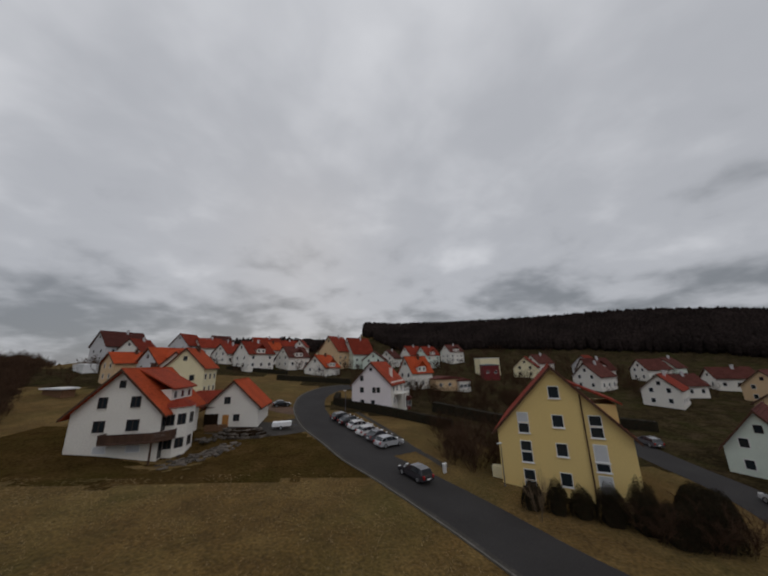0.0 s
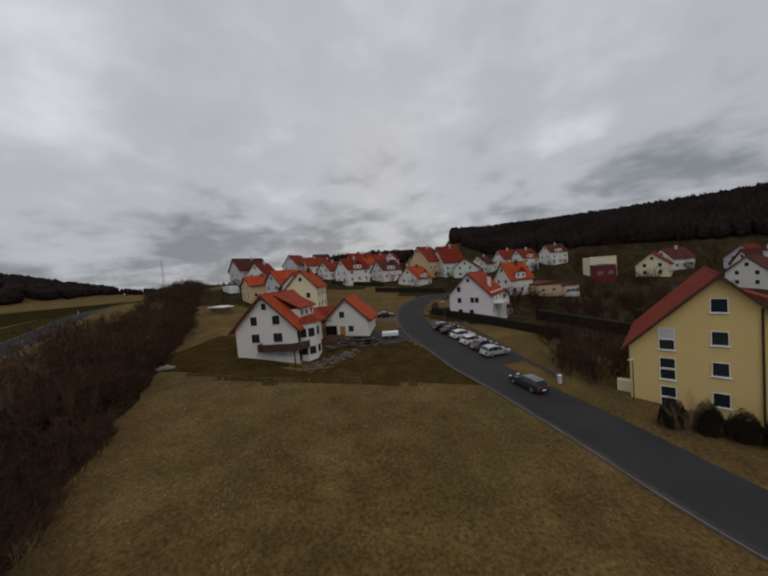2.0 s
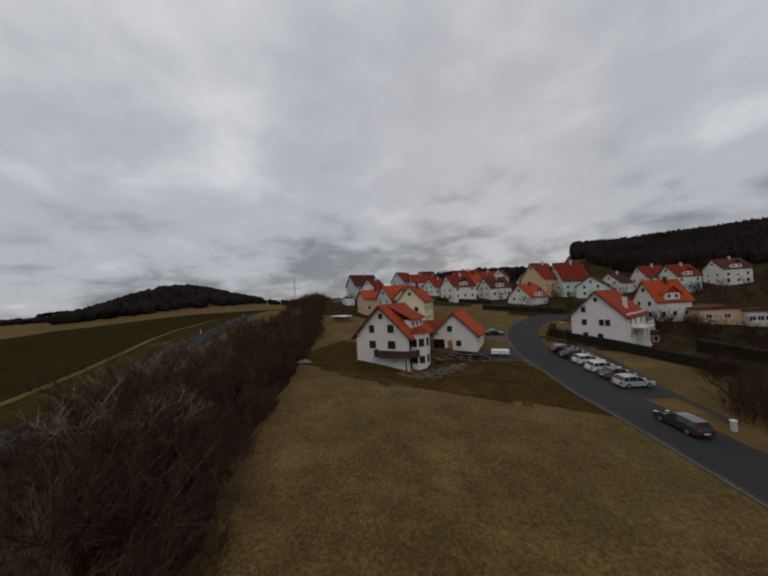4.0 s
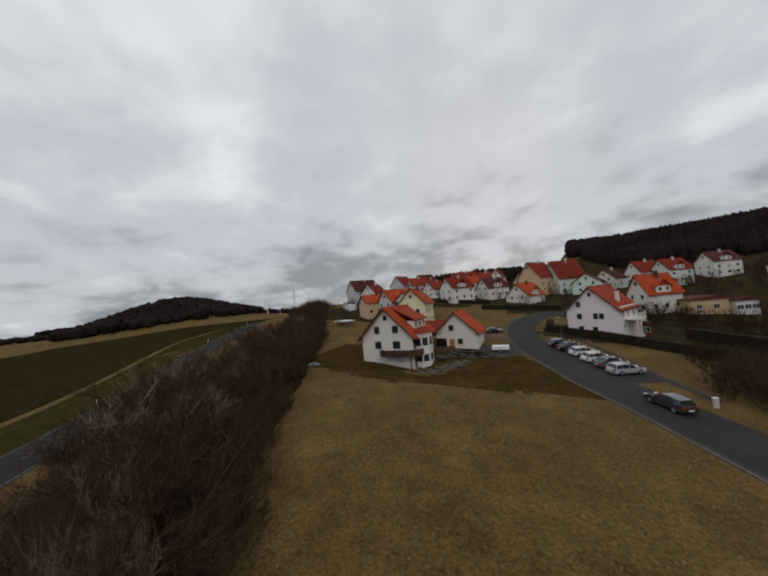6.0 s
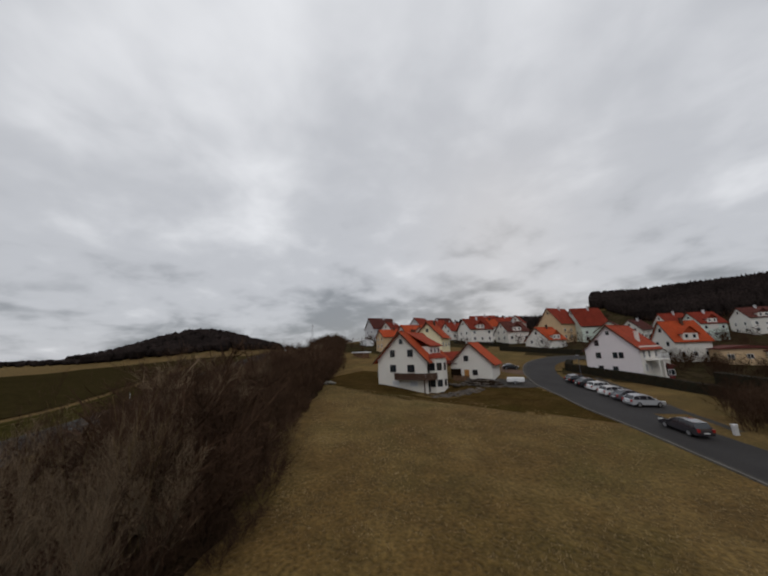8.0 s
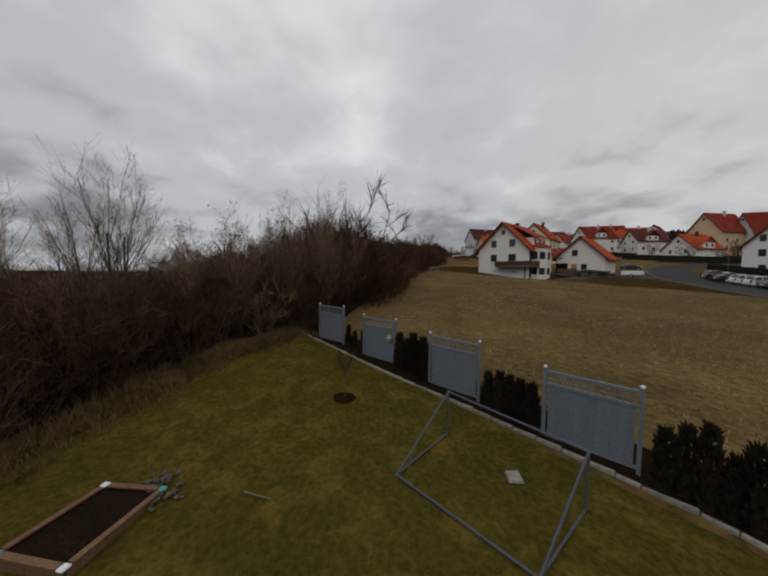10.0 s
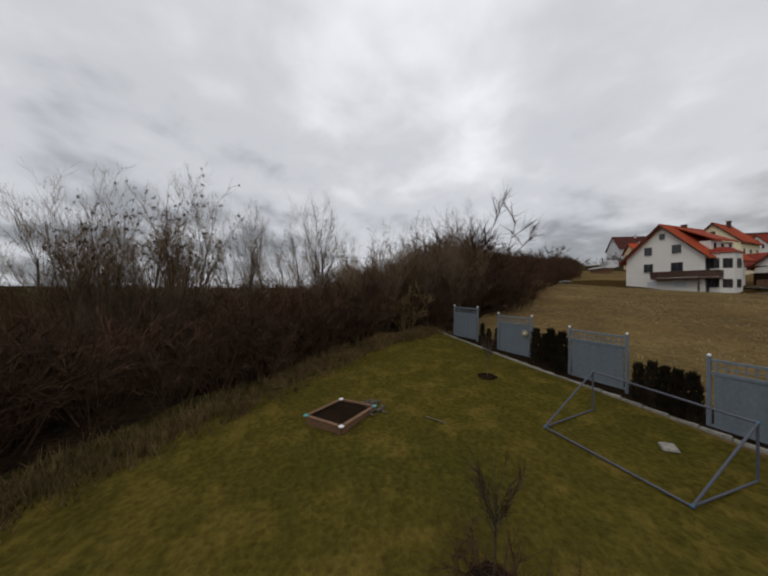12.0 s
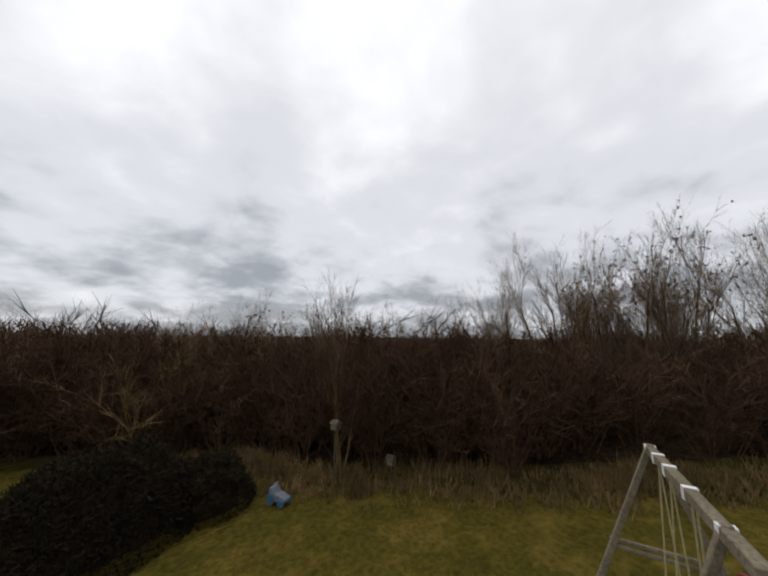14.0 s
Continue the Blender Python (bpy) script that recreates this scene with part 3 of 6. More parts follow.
# gabled garage building behind it
G1 = gable_house("garage_building", 10.1, 11.5, 0, 8.4, 7.5, 0.0, 3.4, 7.4, "white", "roof", 0.6, "white gabled garage building with orange roof and honey wooden door")
window(G1, -0.9, 4.35, 1.0, 1.15, bars=1, frame="frame_dark")
window(G1, 0.75, 1.55, 1.0, 1.1, bars=1, frame="frame_dark")
bm = bmesh.new()
box(bm, -1.45, -0.05, 0.05, -0.45, 0.02, 2.1)
dr = part("door", bm, M["door"], G1)
# flat dark panel on the wall paints the shaded inside of the open garage
bm = bmesh.new()
box(bm, -4.3, -0.04, 0.05, -2.1, 0.02, 2.3)
part("garage_opening", bm, M["soil_and_shade"], G1)
bm = bmesh.new()
prism(bm, [(0.0, 3.2), (4.2, 5.6), (4.2, 5.82), (0.0, 3.42)], -7.6, -2.9, "x")
part("link_roof", bm, M["roof_red"], G1)

# pale house beyond the parked cars
H2 = gable_house("pale_house", 34.9, 23.6, -27, 9.2, 11.0, 0.6, 5.3, 9.9, "lilac", "roof_mid", 0.4, "pale pink rendered house with orange gable roof behind a clipped hedge")
for u, z, w in ((-2.2, 6.0, 0.8), (-2.2, 3.5, 0.9), (0.7, 3.5, 0.8), (1.7, 3.5, 0.8), (-2.1, 0.9, 0.9), (0.4, 0.8, 0.9)):
    window(H2, u, z, w, 1.15, bars=0, frame="frame_dark", sill=False)
window(H2, 0, 7.9, 0.6, 0.8, bars=0, frame="frame_dark", sill=False)
for u in (2.0, 4.6, 8.0):
    for z in (1.2, 3.6):
        window(H2, u, z, 1.0, 1.3, "right", 1, "frame_white", out=0.045)


def porch(h):
    """The white entrance side: a low porch with a railed terrace on it, columns and a stack on the slope."""
    e = empty("porch", 0, 0, 0)
    e.parent = h
    bm = bmesh.new()
    box(bm, 4.605, 0.3, -2.2, 4.64, 10.7, 5.2)
    part("rendered_side", bm, M["white"], e)
    bm = bmesh.new()
    box(bm, 4.64, 4.6, -2.2, 6.4, 7.6, 2.4)
    part("entrance", bm, M["white"], e)
    bm = bmesh.new()
    box(bm, 4.64, 2.2, 2.4, 6.7, 7.9, 2.62)
    part("terrace_slab", bm, M["white"], e)
    for y in (2.4, 4.3, 7.7):
        bm = bmesh.new()
        box(bm, 6.4, y - 0.11, -2.2, 6.62, y + 0.11, 2.4)
        part("column", bm, M["white"], e)
    for y in [2.3 + 0.35 * k for k in range(17)]:
        bm = bmesh.new()
        rod(bm, (6.6, y, 2.62), (6.6, y, 3.5), 0.03, n=5)
        part("baluster", bm, M["frame_white"], e)
    bm = bmesh.new()
    rod(bm, (6.6, 2.2, 3.52), (6.6, 7.9, 3.52), 0.05, n=5)
    part("handrail", bm, M["frame_white"], e)
    a, g, _ = window_meshes(1.1, 2.1, 1, "frame_dark")
    f = hang("door", a, M["frame_dark"], e)
    f.matrix_basis = pose(6.4, 6.1, 0.4, 0, 0, 90)
    hang("pane", g, M["pane"], f)
    bm = bmesh.new()
    box(bm, 3.0, 4.2, 5.8, 3.6, 4.8, 8.0)
    box(bm, 2.93, 4.13, 8.0, 3.67, 4.87, 8.12)
    part("chimney", bm, M["white"], e)


porch(H2)

# yellow apartment house
Y1 = gable_house("yellow_house", 51.0, -14.0, -35.5, 12.4, 14.0, -4.2, 2.3, 8.9, "yellow", "roof_red", 0.5, "tall yellow rendered apartment house with dark red gable roof")
for z in (6.36, 3.43, 0.64, -2.12):
    window(Y1, 0, z + 4.2, 1.1, 1.3, bars=0)
for u in (-3.4, 3.35):
    for z in (3.1, 0.2, -2.6):
        if u > 0 and z < 2:
            window(Y1, u, z + 4.2 + 0.45, 1.2, 1.6, bars=0, pane="blind")
            window(Y1, u, z + 4.2 - 0.85, 1.2, 0.8, bars=0)
        elif z > 2 and u < 0:
            window(Y1, u, z + 4.2 + 0.55, 1.15, 1.05, bars=0, pane="blind", sill=False)
            window(Y1, u, z + 4.2 - 0.55, 1.15, 1.05, bars=0)
        else:
            window(Y1, u, z + 4.2 + 0.55, 1.15, 1.05, bars=0, sill=False)
            window(Y1, u, z + 4.2 - 0.55, 1.15, 1.05, bars=0)
bm = bmesh.new()
rod(bm, (2.35, -0.1, -1), (2.35, -0.1, 10.4), 0.08, n=6)
part("downpipe", bm, M["fascia"], Y1)
dormer(Y1, "right", 4.0, 9.5, 6.0, 6.4, 9.0, "roof_red", "yellow", 2, ridge=12.0)
# small beige bike shed, a plain box at the house's left side
bm = bmesh.new()
box(bm, -7.4, 1.0, -1.5, -6.22, 1.9, 2.2)
part("entrance_wall", bm, M["cream"], Y1)

# ---- street furniture, kerbs and yards ----
def kerb_run(line, d, i0, i1, label, step=1):
    me_bm = bmesh.new()
    box(me_bm, -0.74, -0.09, -0.15, 0.74, 0.09, 0.12)
    bevelled(me_bm, 0.02)
    me = bpy.data.meshes.new("kerb_stone")
    me_bm.to_mesh(me)
    me_bm.free()
    me.materials.append(M["kerb"])
    k = empty("kerb", 0, 0, 0, 0, label, "kerb", kind="structure")
    pts = offset_line(line, d)
    rg = random.Random(i0)
    for i in range(i0, i1):
        p, q = pts[i], pts[i + 1]
        m = (p + q) / 2
        o = hang("kerb_stone", me, M["kerb"], k)
        sl = math.degrees(math.atan2(land(q.x, q.y) - land(p.x, p.y), (q - p).length))
        o.matrix_basis = pose(m.x, m.y, land(m.x, m.y) + 0.02 + rg.uniform(-0.01, 0.01), 0, -sl, math.degrees(math.atan2(q.y - p.y, q.x - p.x))) @ Matrix.Diagonal((max(0.5, ((q - p).length - 0.02) / 1.48), 1, 1, 1))


n_st = len(STREET)
kerb_run(STREET, -3.35, 18, n_st - 6, "pale concrete kerb along the meadow side of the street")
ribbon("gutter", STREET[18 : n_st - 6], -3.2, -2.75, 0.042, M["paving"], "pale gutter strip beside the kerb", "gutter", 1)
ribbon("parking", STREET[63:80], 3.2, 8.4, 0.03, M["asphalt"], "asphalt parking strip beside the street", "parking", 3)
PATHWAY = along([(40.9, -6.2), (40.2, -3.4), (38.6, 1.2), (36.2, 11.6), (31.6, 22.7)], 1.5)
ribbon("footpath", PATHWAY, -0.5, 0.5, 0.028, M["paving"], "narrow grey footpath behind the parked cars", "path", 2)
YARD = along([(7.7, 9), (12.2, 8.5), (17.8, 7.9), (23.9, 12.1)], 1.5)
ribbon("yard", YARD, -6.5, 1.4, 0.02, M["paving"], "grey gravel yard in front of the garage building", "yard", 4)
DRIVE = along([(14.2, 27.6), (15.5, 24.2), (18.6, 22.4), (21.2, 21.8)], 1.2)
ribbon("drive", DRIVE, -2.4, 2.4, 0.026, M["drive"], "reddish gravel drive beside the garage building", "drive", 3)
dashes = along([(p.x, p.y) for p in COUNTRY], 1.0)
rd = 0
for i in range(20, len(dashes) - 8, 9):
    if abs(dashes[i].y) < 130:
        ribbon("road_dash", dashes[i : i + 4], -0.07, 0.07, 0.062, M["marking"], "white dash of the road's centre line", "road marking", 1)


def delineator(x, y):
    d = empty("delineator_post", x, y, land(x, y), 40, "white roadside delineator post with black band", "road post", "delineator posts")
    bm = bmesh.new()
    prism(bm, [(-0.06, -0.05), (0.06, -0.05), (0, 0.07)], 0, 1.0)
    part("post", bm, M["plastic_white"], d)
    bm = bmesh.new()
    prism(bm, [(-0.065, -0.055), (0.065, -0.055), (0, 0.078)], 0.68, 0.86)
    part("band", bm, M["tyre"], d)


for i in range(30, len(dashes) - 10, 42):
    p, q = offset_line(dashes, -4.1)[i], offset_line(dashes, 4.1)[i]
    if -60 < p.y < 90:
        delineator(p.x, p.y)


def pylon(x, y, h):
    m = empty("mast", x, y, land(x, y), 20, "thin lattice mast on the skyline", "mast")
    for sx in (-1, 1):
        for sy in (-1, 1):
            bm = bmesh.new()
            rod(bm, (sx * 1.6, sy * 1.6, 0), (sx * 0.3, sy * 0.3, h), 0.16, 0.1, 4)
            part("leg", bm, M["grey"], m)
    for k in range(1, 6):
        z = h * k / 6.2
        w = 1.6 - 1.3 * z / h
        bm = bmesh.new()
        for a, b in (((-w, -w), (w, -w)), ((w, -w), (w, w)), ((w, w), (-w, w)), ((-w, w), (-w, -w))):
            rod(bm, (*a, z), (*b, z + h / 6.2 * 0.9), 0.07, n=4)
        part("bracing", bm, M["grey"], m)
    for z in (0.78, 0.92):
        bm = bmesh.new()
        rod(bm, (-3, 0, h * z), (3, 0, h * z), 0.12, n=4)
        part("crossarm", bm, M["grey"], m)


pylon(-314, 297, 44)


def lamp_post(x, y, h=5.5):
    p = empty("street_lamp", x, y, land(x, y), 200, "slim grey street lamp beside the road", "street lamp", "street lamps")
    bm = bmesh.new()
    rod(bm, (0, 0, 0), (0, 0, h), 0.06, 0.04, 8)
    part("pole", bm, M["tube"], p)
    bm = bmesh.new()
    box(bm, -0.12, -0.12, h, 0.5, 0.12, h + 0.12)
    bevelled(bm, 0.03)
    part("lamp_head", bm, M["grey"], p)


for x, y in ((29.3, 23.1), (45.6, -11.4)):
    lamp_post(x, y, 4.2)


def utility_box(x, y):
    b = empty("utility_box", x, y, land(x, y), 30, "small pale utility cabinet beside the footpath", "cabinet")
    bm = bmesh.new()
    box(bm, -0.22, -0.14, 0, 0.22, 0.14, 0.95)
    bevelled(bm, 0.03)
    part("body", bm, M["grey"], b)
    bm = bmesh.new()
    box(bm, -0.25, -0.17, 0.95, 0.25, 0.17, 1.0)
    part("lid", bm, M["plastic_white"], b)


utility_box(40.2, -7.8)

# houses lane by lane: place, turn, width, depth, base, eaves, ridge, wall, roof, dormer
MEADOW_LANE = [
    (-6.2, 28.6, 4, 8.0, 9, 3.6, 9.9, 14, "cream", "roof", 0),
    (-21.6, 42.2, -29, 9.1, 10, 6, 11.1, 15.1, "grey", "roof", 1),
    (-11.8, 36, 0, 6.5, 9, 4.7, 10.6, 13.6, "white", "roof", 0),
    (-31.3, 43.3, -39, 8.6, 9, 6.8, 11.5, 14.1, "ochre", "roof", 0),
]
WEST_LANE = [
    (-62.5, 83.1, -31, 11, 14, 12.6, 18.6, 24.2, "grey", "roof_dark", 0),
    (-52.1, 83.2, -3, 9.4, 11, 11.6, 16.2, 21.2, "white", "roof_red", 0),
    (-54.6, 124.3, -16, 11, 11, 15.9, 21.2, 27.1, "grey", "roof_red", 0),
    (-47.9, 128.8, -45, 11, 12, 16, 20, 25.1, "white", "roof_red", 0),
    (-48.9, 149.5, -41, 11, 11, 18.1, 23.1, 28.2, "white", "roof_dark", 0),
    (-39.5, 138.7, -10, 7.1, 10, 16.3, 20.2, 24.4, "white", "roof_red", 0),
]
UPPER_LANE = [
    (-10, 79.4, -42, 10.5, 11, 8.9, 14.6, 19.2, "white", "roof_red", 1),
    (3.8, 89.7, -49, 10.3, 10, 8.9, 13.2, 17.5, "white", "roof_dark", 1),
    (6.6, 120.4, -5, 6.5, 10, 11.9, 19.3, 22.9, "white", "roof_red", 0),
    (-14.8, 111.2, -59, 9.2, 13, 12.4, 19, 23.4, "white", "roof_red", 0),
    (-6.4, 118.3, -59, 10.9, 14, 12.6, 18.1, 22.4, "cream", "roof_red", 0),
    (-8.2, 102.6, -37, 6.7, 10, 11.1, 17.1, 20.6, "white", "roof", 0),
]
STREET_LANE = [
    (18.5, 75.3, -36, 10.3, 9, 3.9, 8.7, 13.3, "white", "roof", 1),
    (22.7, 98.5, -34, 11, 12, 8.6, 15.9, 22.6, "ochre", "roof_red", 0),
    (31.7, 104.4, -60, 11, 12, 7.3, 14.5, 22.1, "mint", "roof_red", 0),
    (43.5, 95.5, -15, 10.2, 10, 6.9, 11.3, 15.1, "mint", "roof_dark", 0),
    (49.4, 53.8, -61, 6.9, 9, 1.7, 6.7, 11.5, "white", "roof", 1),
]
HILL_LANE = [
    (65.5, 127, -63, 9.4, 10, 8.5, 13.9, 18.8, "white", "roof_red", 0),
    (73.7, 121.8, -62, 9.3, 10, 7.5, 13.5, 18.1, "mint", "roof_red", 1),
    (94.3, 139.2, -75, 10.8, 10, 8.8, 15.5, 19.8, "white", "roof_dark", 1),
]
EAST_LANE = [
    (125, 65.4, -97, 8.3, 10, 0.9, 5.2, 9.4, "white", "roof_dark", 1),
    (126.5, 37, -100, 6.9, 10, -2, 1.2, 4.1, "white", "roof_dark", 0),
    (153.7, 43.9, -119, 8.1, 11, -1.2, 2.3, 5.4, "white", "roof_dark", 0),
    (164.5, 30.7, -76, 6.5, 10, -2.6, 0.9, 4.5, "white", "roof_dark", 0),
    (127.5, 13.2, -75, 7.6, 10, -4.4, -1.7, 1.2, "ochre", "roof_dark", 0),
    (125.2, -6.9, -34, 9.6, 14, -5.3, -1.3, 3.2, "ochre", "roof_red", 0),
    (81.6, -10.9, -64, 7.2, 11, -5.6, -2.2, 2.5, "mint", "roof_dark", 0),
    (81.9, -24, -21, 7.7, 14, -6.4, -3.4, -0, "lilac", "roof_red", 0),
]
RIDGE_LANE = [
    (212.2, 100.8, -62, 7.6, 10, 5.3, 9, 12.6, "white", "roof_dark", 0),
    (230.2, 84.2, -117, 11, 12, 5.8, 9.1, 12.4, "grey", "roof_dark", 0),
    (220.8, 50, -74, 7.6, 10, 4.6, 8.7, 12.8, "grey", "roof_dark", 0),
    (219.5, 28.1, -79, 9, 12, 4.9, 9.2, 13, "grey", "roof_dark", 0),
]
VILLAGE = MEADOW_LANE + WEST_LANE + UPPER_LANE + STREET_LANE + HILL_LANE + EAST_LANE + RIDGE_LANE
# lower houses farther down the slope, resting on the ground as it falls
for x, y, rz, w, wall, roof in ((112, 50, -70, 9, "white", "roof_dark"), (108, 78, -40, 9.5, "cream", "roof_red"), (121, 92, -75, 8.5, "white", "roof_dark"), (138, 80, -60, 9, "grey", "roof_red"), (147, 62, -95, 8, "white", "roof_dark"), (143, 24, -80, 9, "ochre", "roof_dark"), (112, 26, -60, 8, "white", "roof_red"), (161, 64, -70, 8.5, "mint", "roof_dark"),
                               (-25, 99, -30, 9, "white", "roof_red"), (18, 127, -40, 9.5, "cream", "roof_red"), (53, 117, -35, 9, "white", "roof_dark")):
    z = land(x, y)
    VILLAGE.append((x, y, rz, w, 10, z + 0.1, z + 4.4, z + 4.4 + 0.46 * w, wall, roof, 0))
WALL_WORDS = {"white": "white rendered", "cream": "cream rendered", "ochre": "ochre rendered", "mint": "pale mint rendered", "grey": "grey rendered", "lilac": "pale pink rendered"}
ROOF_WORDS = {"roof": "bright orange tiled roof", "roof_red": "red tiled roof", "roof_dark": "weathered dark red roof"}
for x, y, rz, w, deep, b, e, r, wall, roof, dorm in VILLAGE:
    hs = gable_house("village_house", x, y, rz, w, deep, b, e, r, wall, roof, 0.45, f"{WALL_WORDS[wall]} gabled village house with {ROOF_WORDS[roof]}", "village houses on the slope", chimney=(0.6, deep * 0.6) if int(x * 10) % 3 else None)
    ev, rg = e - b, r - b
    for u in (-w * 0.22, w * 0.22):
        for z in (1.5, 4.1):
            if z < ev - 0.4 or z < rg - (rg - ev) * abs(u) / (w / 2) - 1.2:
                window(hs, u, z, 1.0, 1.25, bars=0, frame="frame_dark" if wall == "cream" else "frame_white", sill=False)
    if rg - ev > 3:
        window(hs, 0, rg - 2.1, 0.8, 1.0, bars=0, frame="frame_dark", sill=False)
    for side in ("right", "left"):
        for k in range(3):
            window(hs, deep * (k + 0.5) / 3, 1.5, 1.1, 1.25, side, 0, "frame_white", sill=False)
            if ev > 5:
                window(hs, deep * (k + 0.5) / 3, 4.2, 1.1, 1.25, side, 0, "frame_white", sill=False)
    if dorm:
        mid = deep * 0.45
        dormer(hs, "right", mid - 1.9, mid + 1.9, w / 2 + 0.15, ev - 2.6, ev + 1.7, roof, "white", 2, gable=True)

# low flat-roofed buildings among the houses
def flat_building(name, x, y, rz, w, deep, h, wall, label, lid="roof_dark", eaves=0.4, wins=3, rise=0.65):
    b = empty(name, x, y, land(x, y), rz, label, "building")
    b["half"], b["deep"] = w / 2, deep
    bm = bmesh.new()
    box(bm, -w / 2, 0, -2, w / 2, deep, h)
    part("wall", bm, M[wall], b)
    bm = bmesh.new()
    n = eaves
    prism(bm, [(-w / 2 - n, h), (w / 2 + n, h), (w / 2 + n, h + 0.25), (0, h + 0.25 + rise), (-w / 2 - n, h + 0.25)], -n, deep + n, "y")
    part("roof", bm, M[lid], b)
    for k in range(wins):
        window(b, -w / 2 + w * (k + 0.5) / wins, h * 0.55, 1.2, 1.1, bars=1, sill=False)
    return b


flat_building("ochre_bungalow", 63.4, 51.1, 10, 10, 8, 3.7, "ochre", "low ochre bungalow with shallow dark roof")
flat_building("white_annex", 68.3, 50.5, 10, 4, 6, 3.4, "white", "small white flat annex beside the bungalow")
flat_building("red_shed", 90.5, 74.5, -12, 6.5, 6, 6.0, "board_red", "dark red boarded shed with grey sheet roof", "panel", 0.25, 2, 0.3)
flat_building("modern_house", 96.8, 87.2, -6, 9, 8, 7.6, "cream", "cream flat-roofed modern house with white parapet", "white", 0.1, 3, 0.1)
flat_building("red_garden_shed", 43, 26.5, -8, 2.6, 3, 2.3, "board_red", "small red garden shed beside the pale house")
flat_building("wood_store", -31.5, 29.5, -28, 7.0, 2.2, 1.35, "wood", "long log store under a white tarpaulin", "plastic_white", 0.5, 0, 0.1)
flat_building("greenhouse", -52, 62, -38, 9, 3.5, 1.9, "plastic_white", "long white plastic greenhouse among the gardens", "plastic_white", 0.1, 0, 0.3)

# ---- bushes, trees and hedges ----
class Soup:
    """Many small rods and blades, gathered into one mesh."""

    def __init__(self):
        self.v, self.f = [], []

    def rod(self, a, b, r0, r1, n=3):
        d = (b - a)
        if d.length < 1e-4:
            return
        d = d.normalized()
        s = d.cross(Vector((0.31, 0.17, 0.93)) if abs(d.z) < 0.9 else Vector((1, 0, 0))).normalized()
        t = d.cross(s)
        k = len(self.v)
        for p, r in ((a, r0), (b, r1)):
            for j in range(n):
                q = j * 2 * math.pi / n
                self.v.append(p + r * (math.cos(q) * s + math.sin(q) * t))
        for j in range(n):
            self.f.append((k + j, k + (j + 1) % n, k + n + (j + 1) % n, k + n + j))

    def blade(self, a, d, s):
        """A thin pointed leaf from a along d, with half width s."""
        k = len(self.v)
        self.v += [a - s, a + s, a + d]
        self.f.append((k, k + 1, k + 2))

    def mesh(self, name):
        me = bpy.data.meshes.new(name)
        me.from_pydata([tuple(p) for p in self.v], [], self.f)
        me.update()
        return me


def rnd_dir(rg, up=0.0):
    a = rg.uniform(0, 2 * math.pi)
    z = rg.uniform(-1, 1)
    q = math.sqrt(1 - z * z)
    return Vector((q * math.cos(a), q * math.sin(a), z + up)).normalized()


def bare_tree_meshes(seed, h=8.0, spread=0.5, stems=5, lean=0.34, leafy=0.0):
    """A fan of stems from one foot, branching into fine upright twigs."""
    rg = random.Random(seed)
    wood, fine, leaves = Soup(), Soup(), Soup()
    levels = 3

    def grow(p, d, length, r, level):
        steps = 4 if level == 0 else 3 if level == 1 else 2
        last = p
        for i in range(steps):
            d2 = (d + 0.12 * rnd_dir(rg) + Vector((0, 0, 0.10))).normalized()
            q = last + d2 * length / steps
            r2 = r * (1 - 0.5 * (i + 1) / steps)
            (wood if level < 2 else fine).rod(last, q, r * (1 - 0.5 * i / steps), r2, 5 if level == 0 else 3)
            if level < levels and (level > 0 or i > 0):
                for _ in range(3):
                    side = (d2 + rnd_dir(rg, 0.15) * (spread + 0.12 * level)).normalized()
                    grow(last.lerp(q, rg.uniform(0.1, 1.0)), side, length * rg.uniform(0.34, 0.55), max(0.0045, r2 * 0.5), level + 1)
            last, d = q, d2
        if level >= levels - 1:
            for _ in range(3):
                fine.blade(p.lerp(last, rg.random()), (d + 0.6 * rnd_dir(rg, 0.3)).normalized() * rg.uniform(0.2, 0.55), rnd_dir(rg) * 0.0045)
        if leafy and level >= 2 and last.z > 0.62 * h and rg.random() < leafy:
            for _ in range(5):
                e = rnd_dir(rg)
                leaves.blade(last + 0.06 * rnd_dir(rg), e * 0.14, rnd_dir(rg) * 0.05)

    for k in range(stems):
        a = 6.2832 * k / stems + rg.uniform(-0.4, 0.4)
        v = Vector((math.cos(a), math.sin(a), 0))
        tilt = lean * rg.uniform(0.35, 1.0) if stems > 1 else 0.05
        grow(v * (0.12 if stems > 1 else 0), (Vector((0, 0, 1)) + v * tilt).normalized(), h * rg.uniform(0.62, 0.82), h * 0.0085 * (1.0 if stems > 1 else 1.6), 0)
    return wood.mesh("trunk"), fine.mesh("crown"), leaves.mesh("leaves") if leaves.v else None


TREES = [bare_tree_meshes(11 + k, *row) for k, row in enumerate([(8.5, 0.5, 4, 0.36), (7.5, 0.55, 5, 0.5), (8, 0.46, 3, 0.3), (7, 0.5, 4, 0.42, 0.08), (9, 0.46, 5, 0.34, 0.11)])]

TREE_H = [max(v.co.z for v in t[1].vertices) for t in TREES]


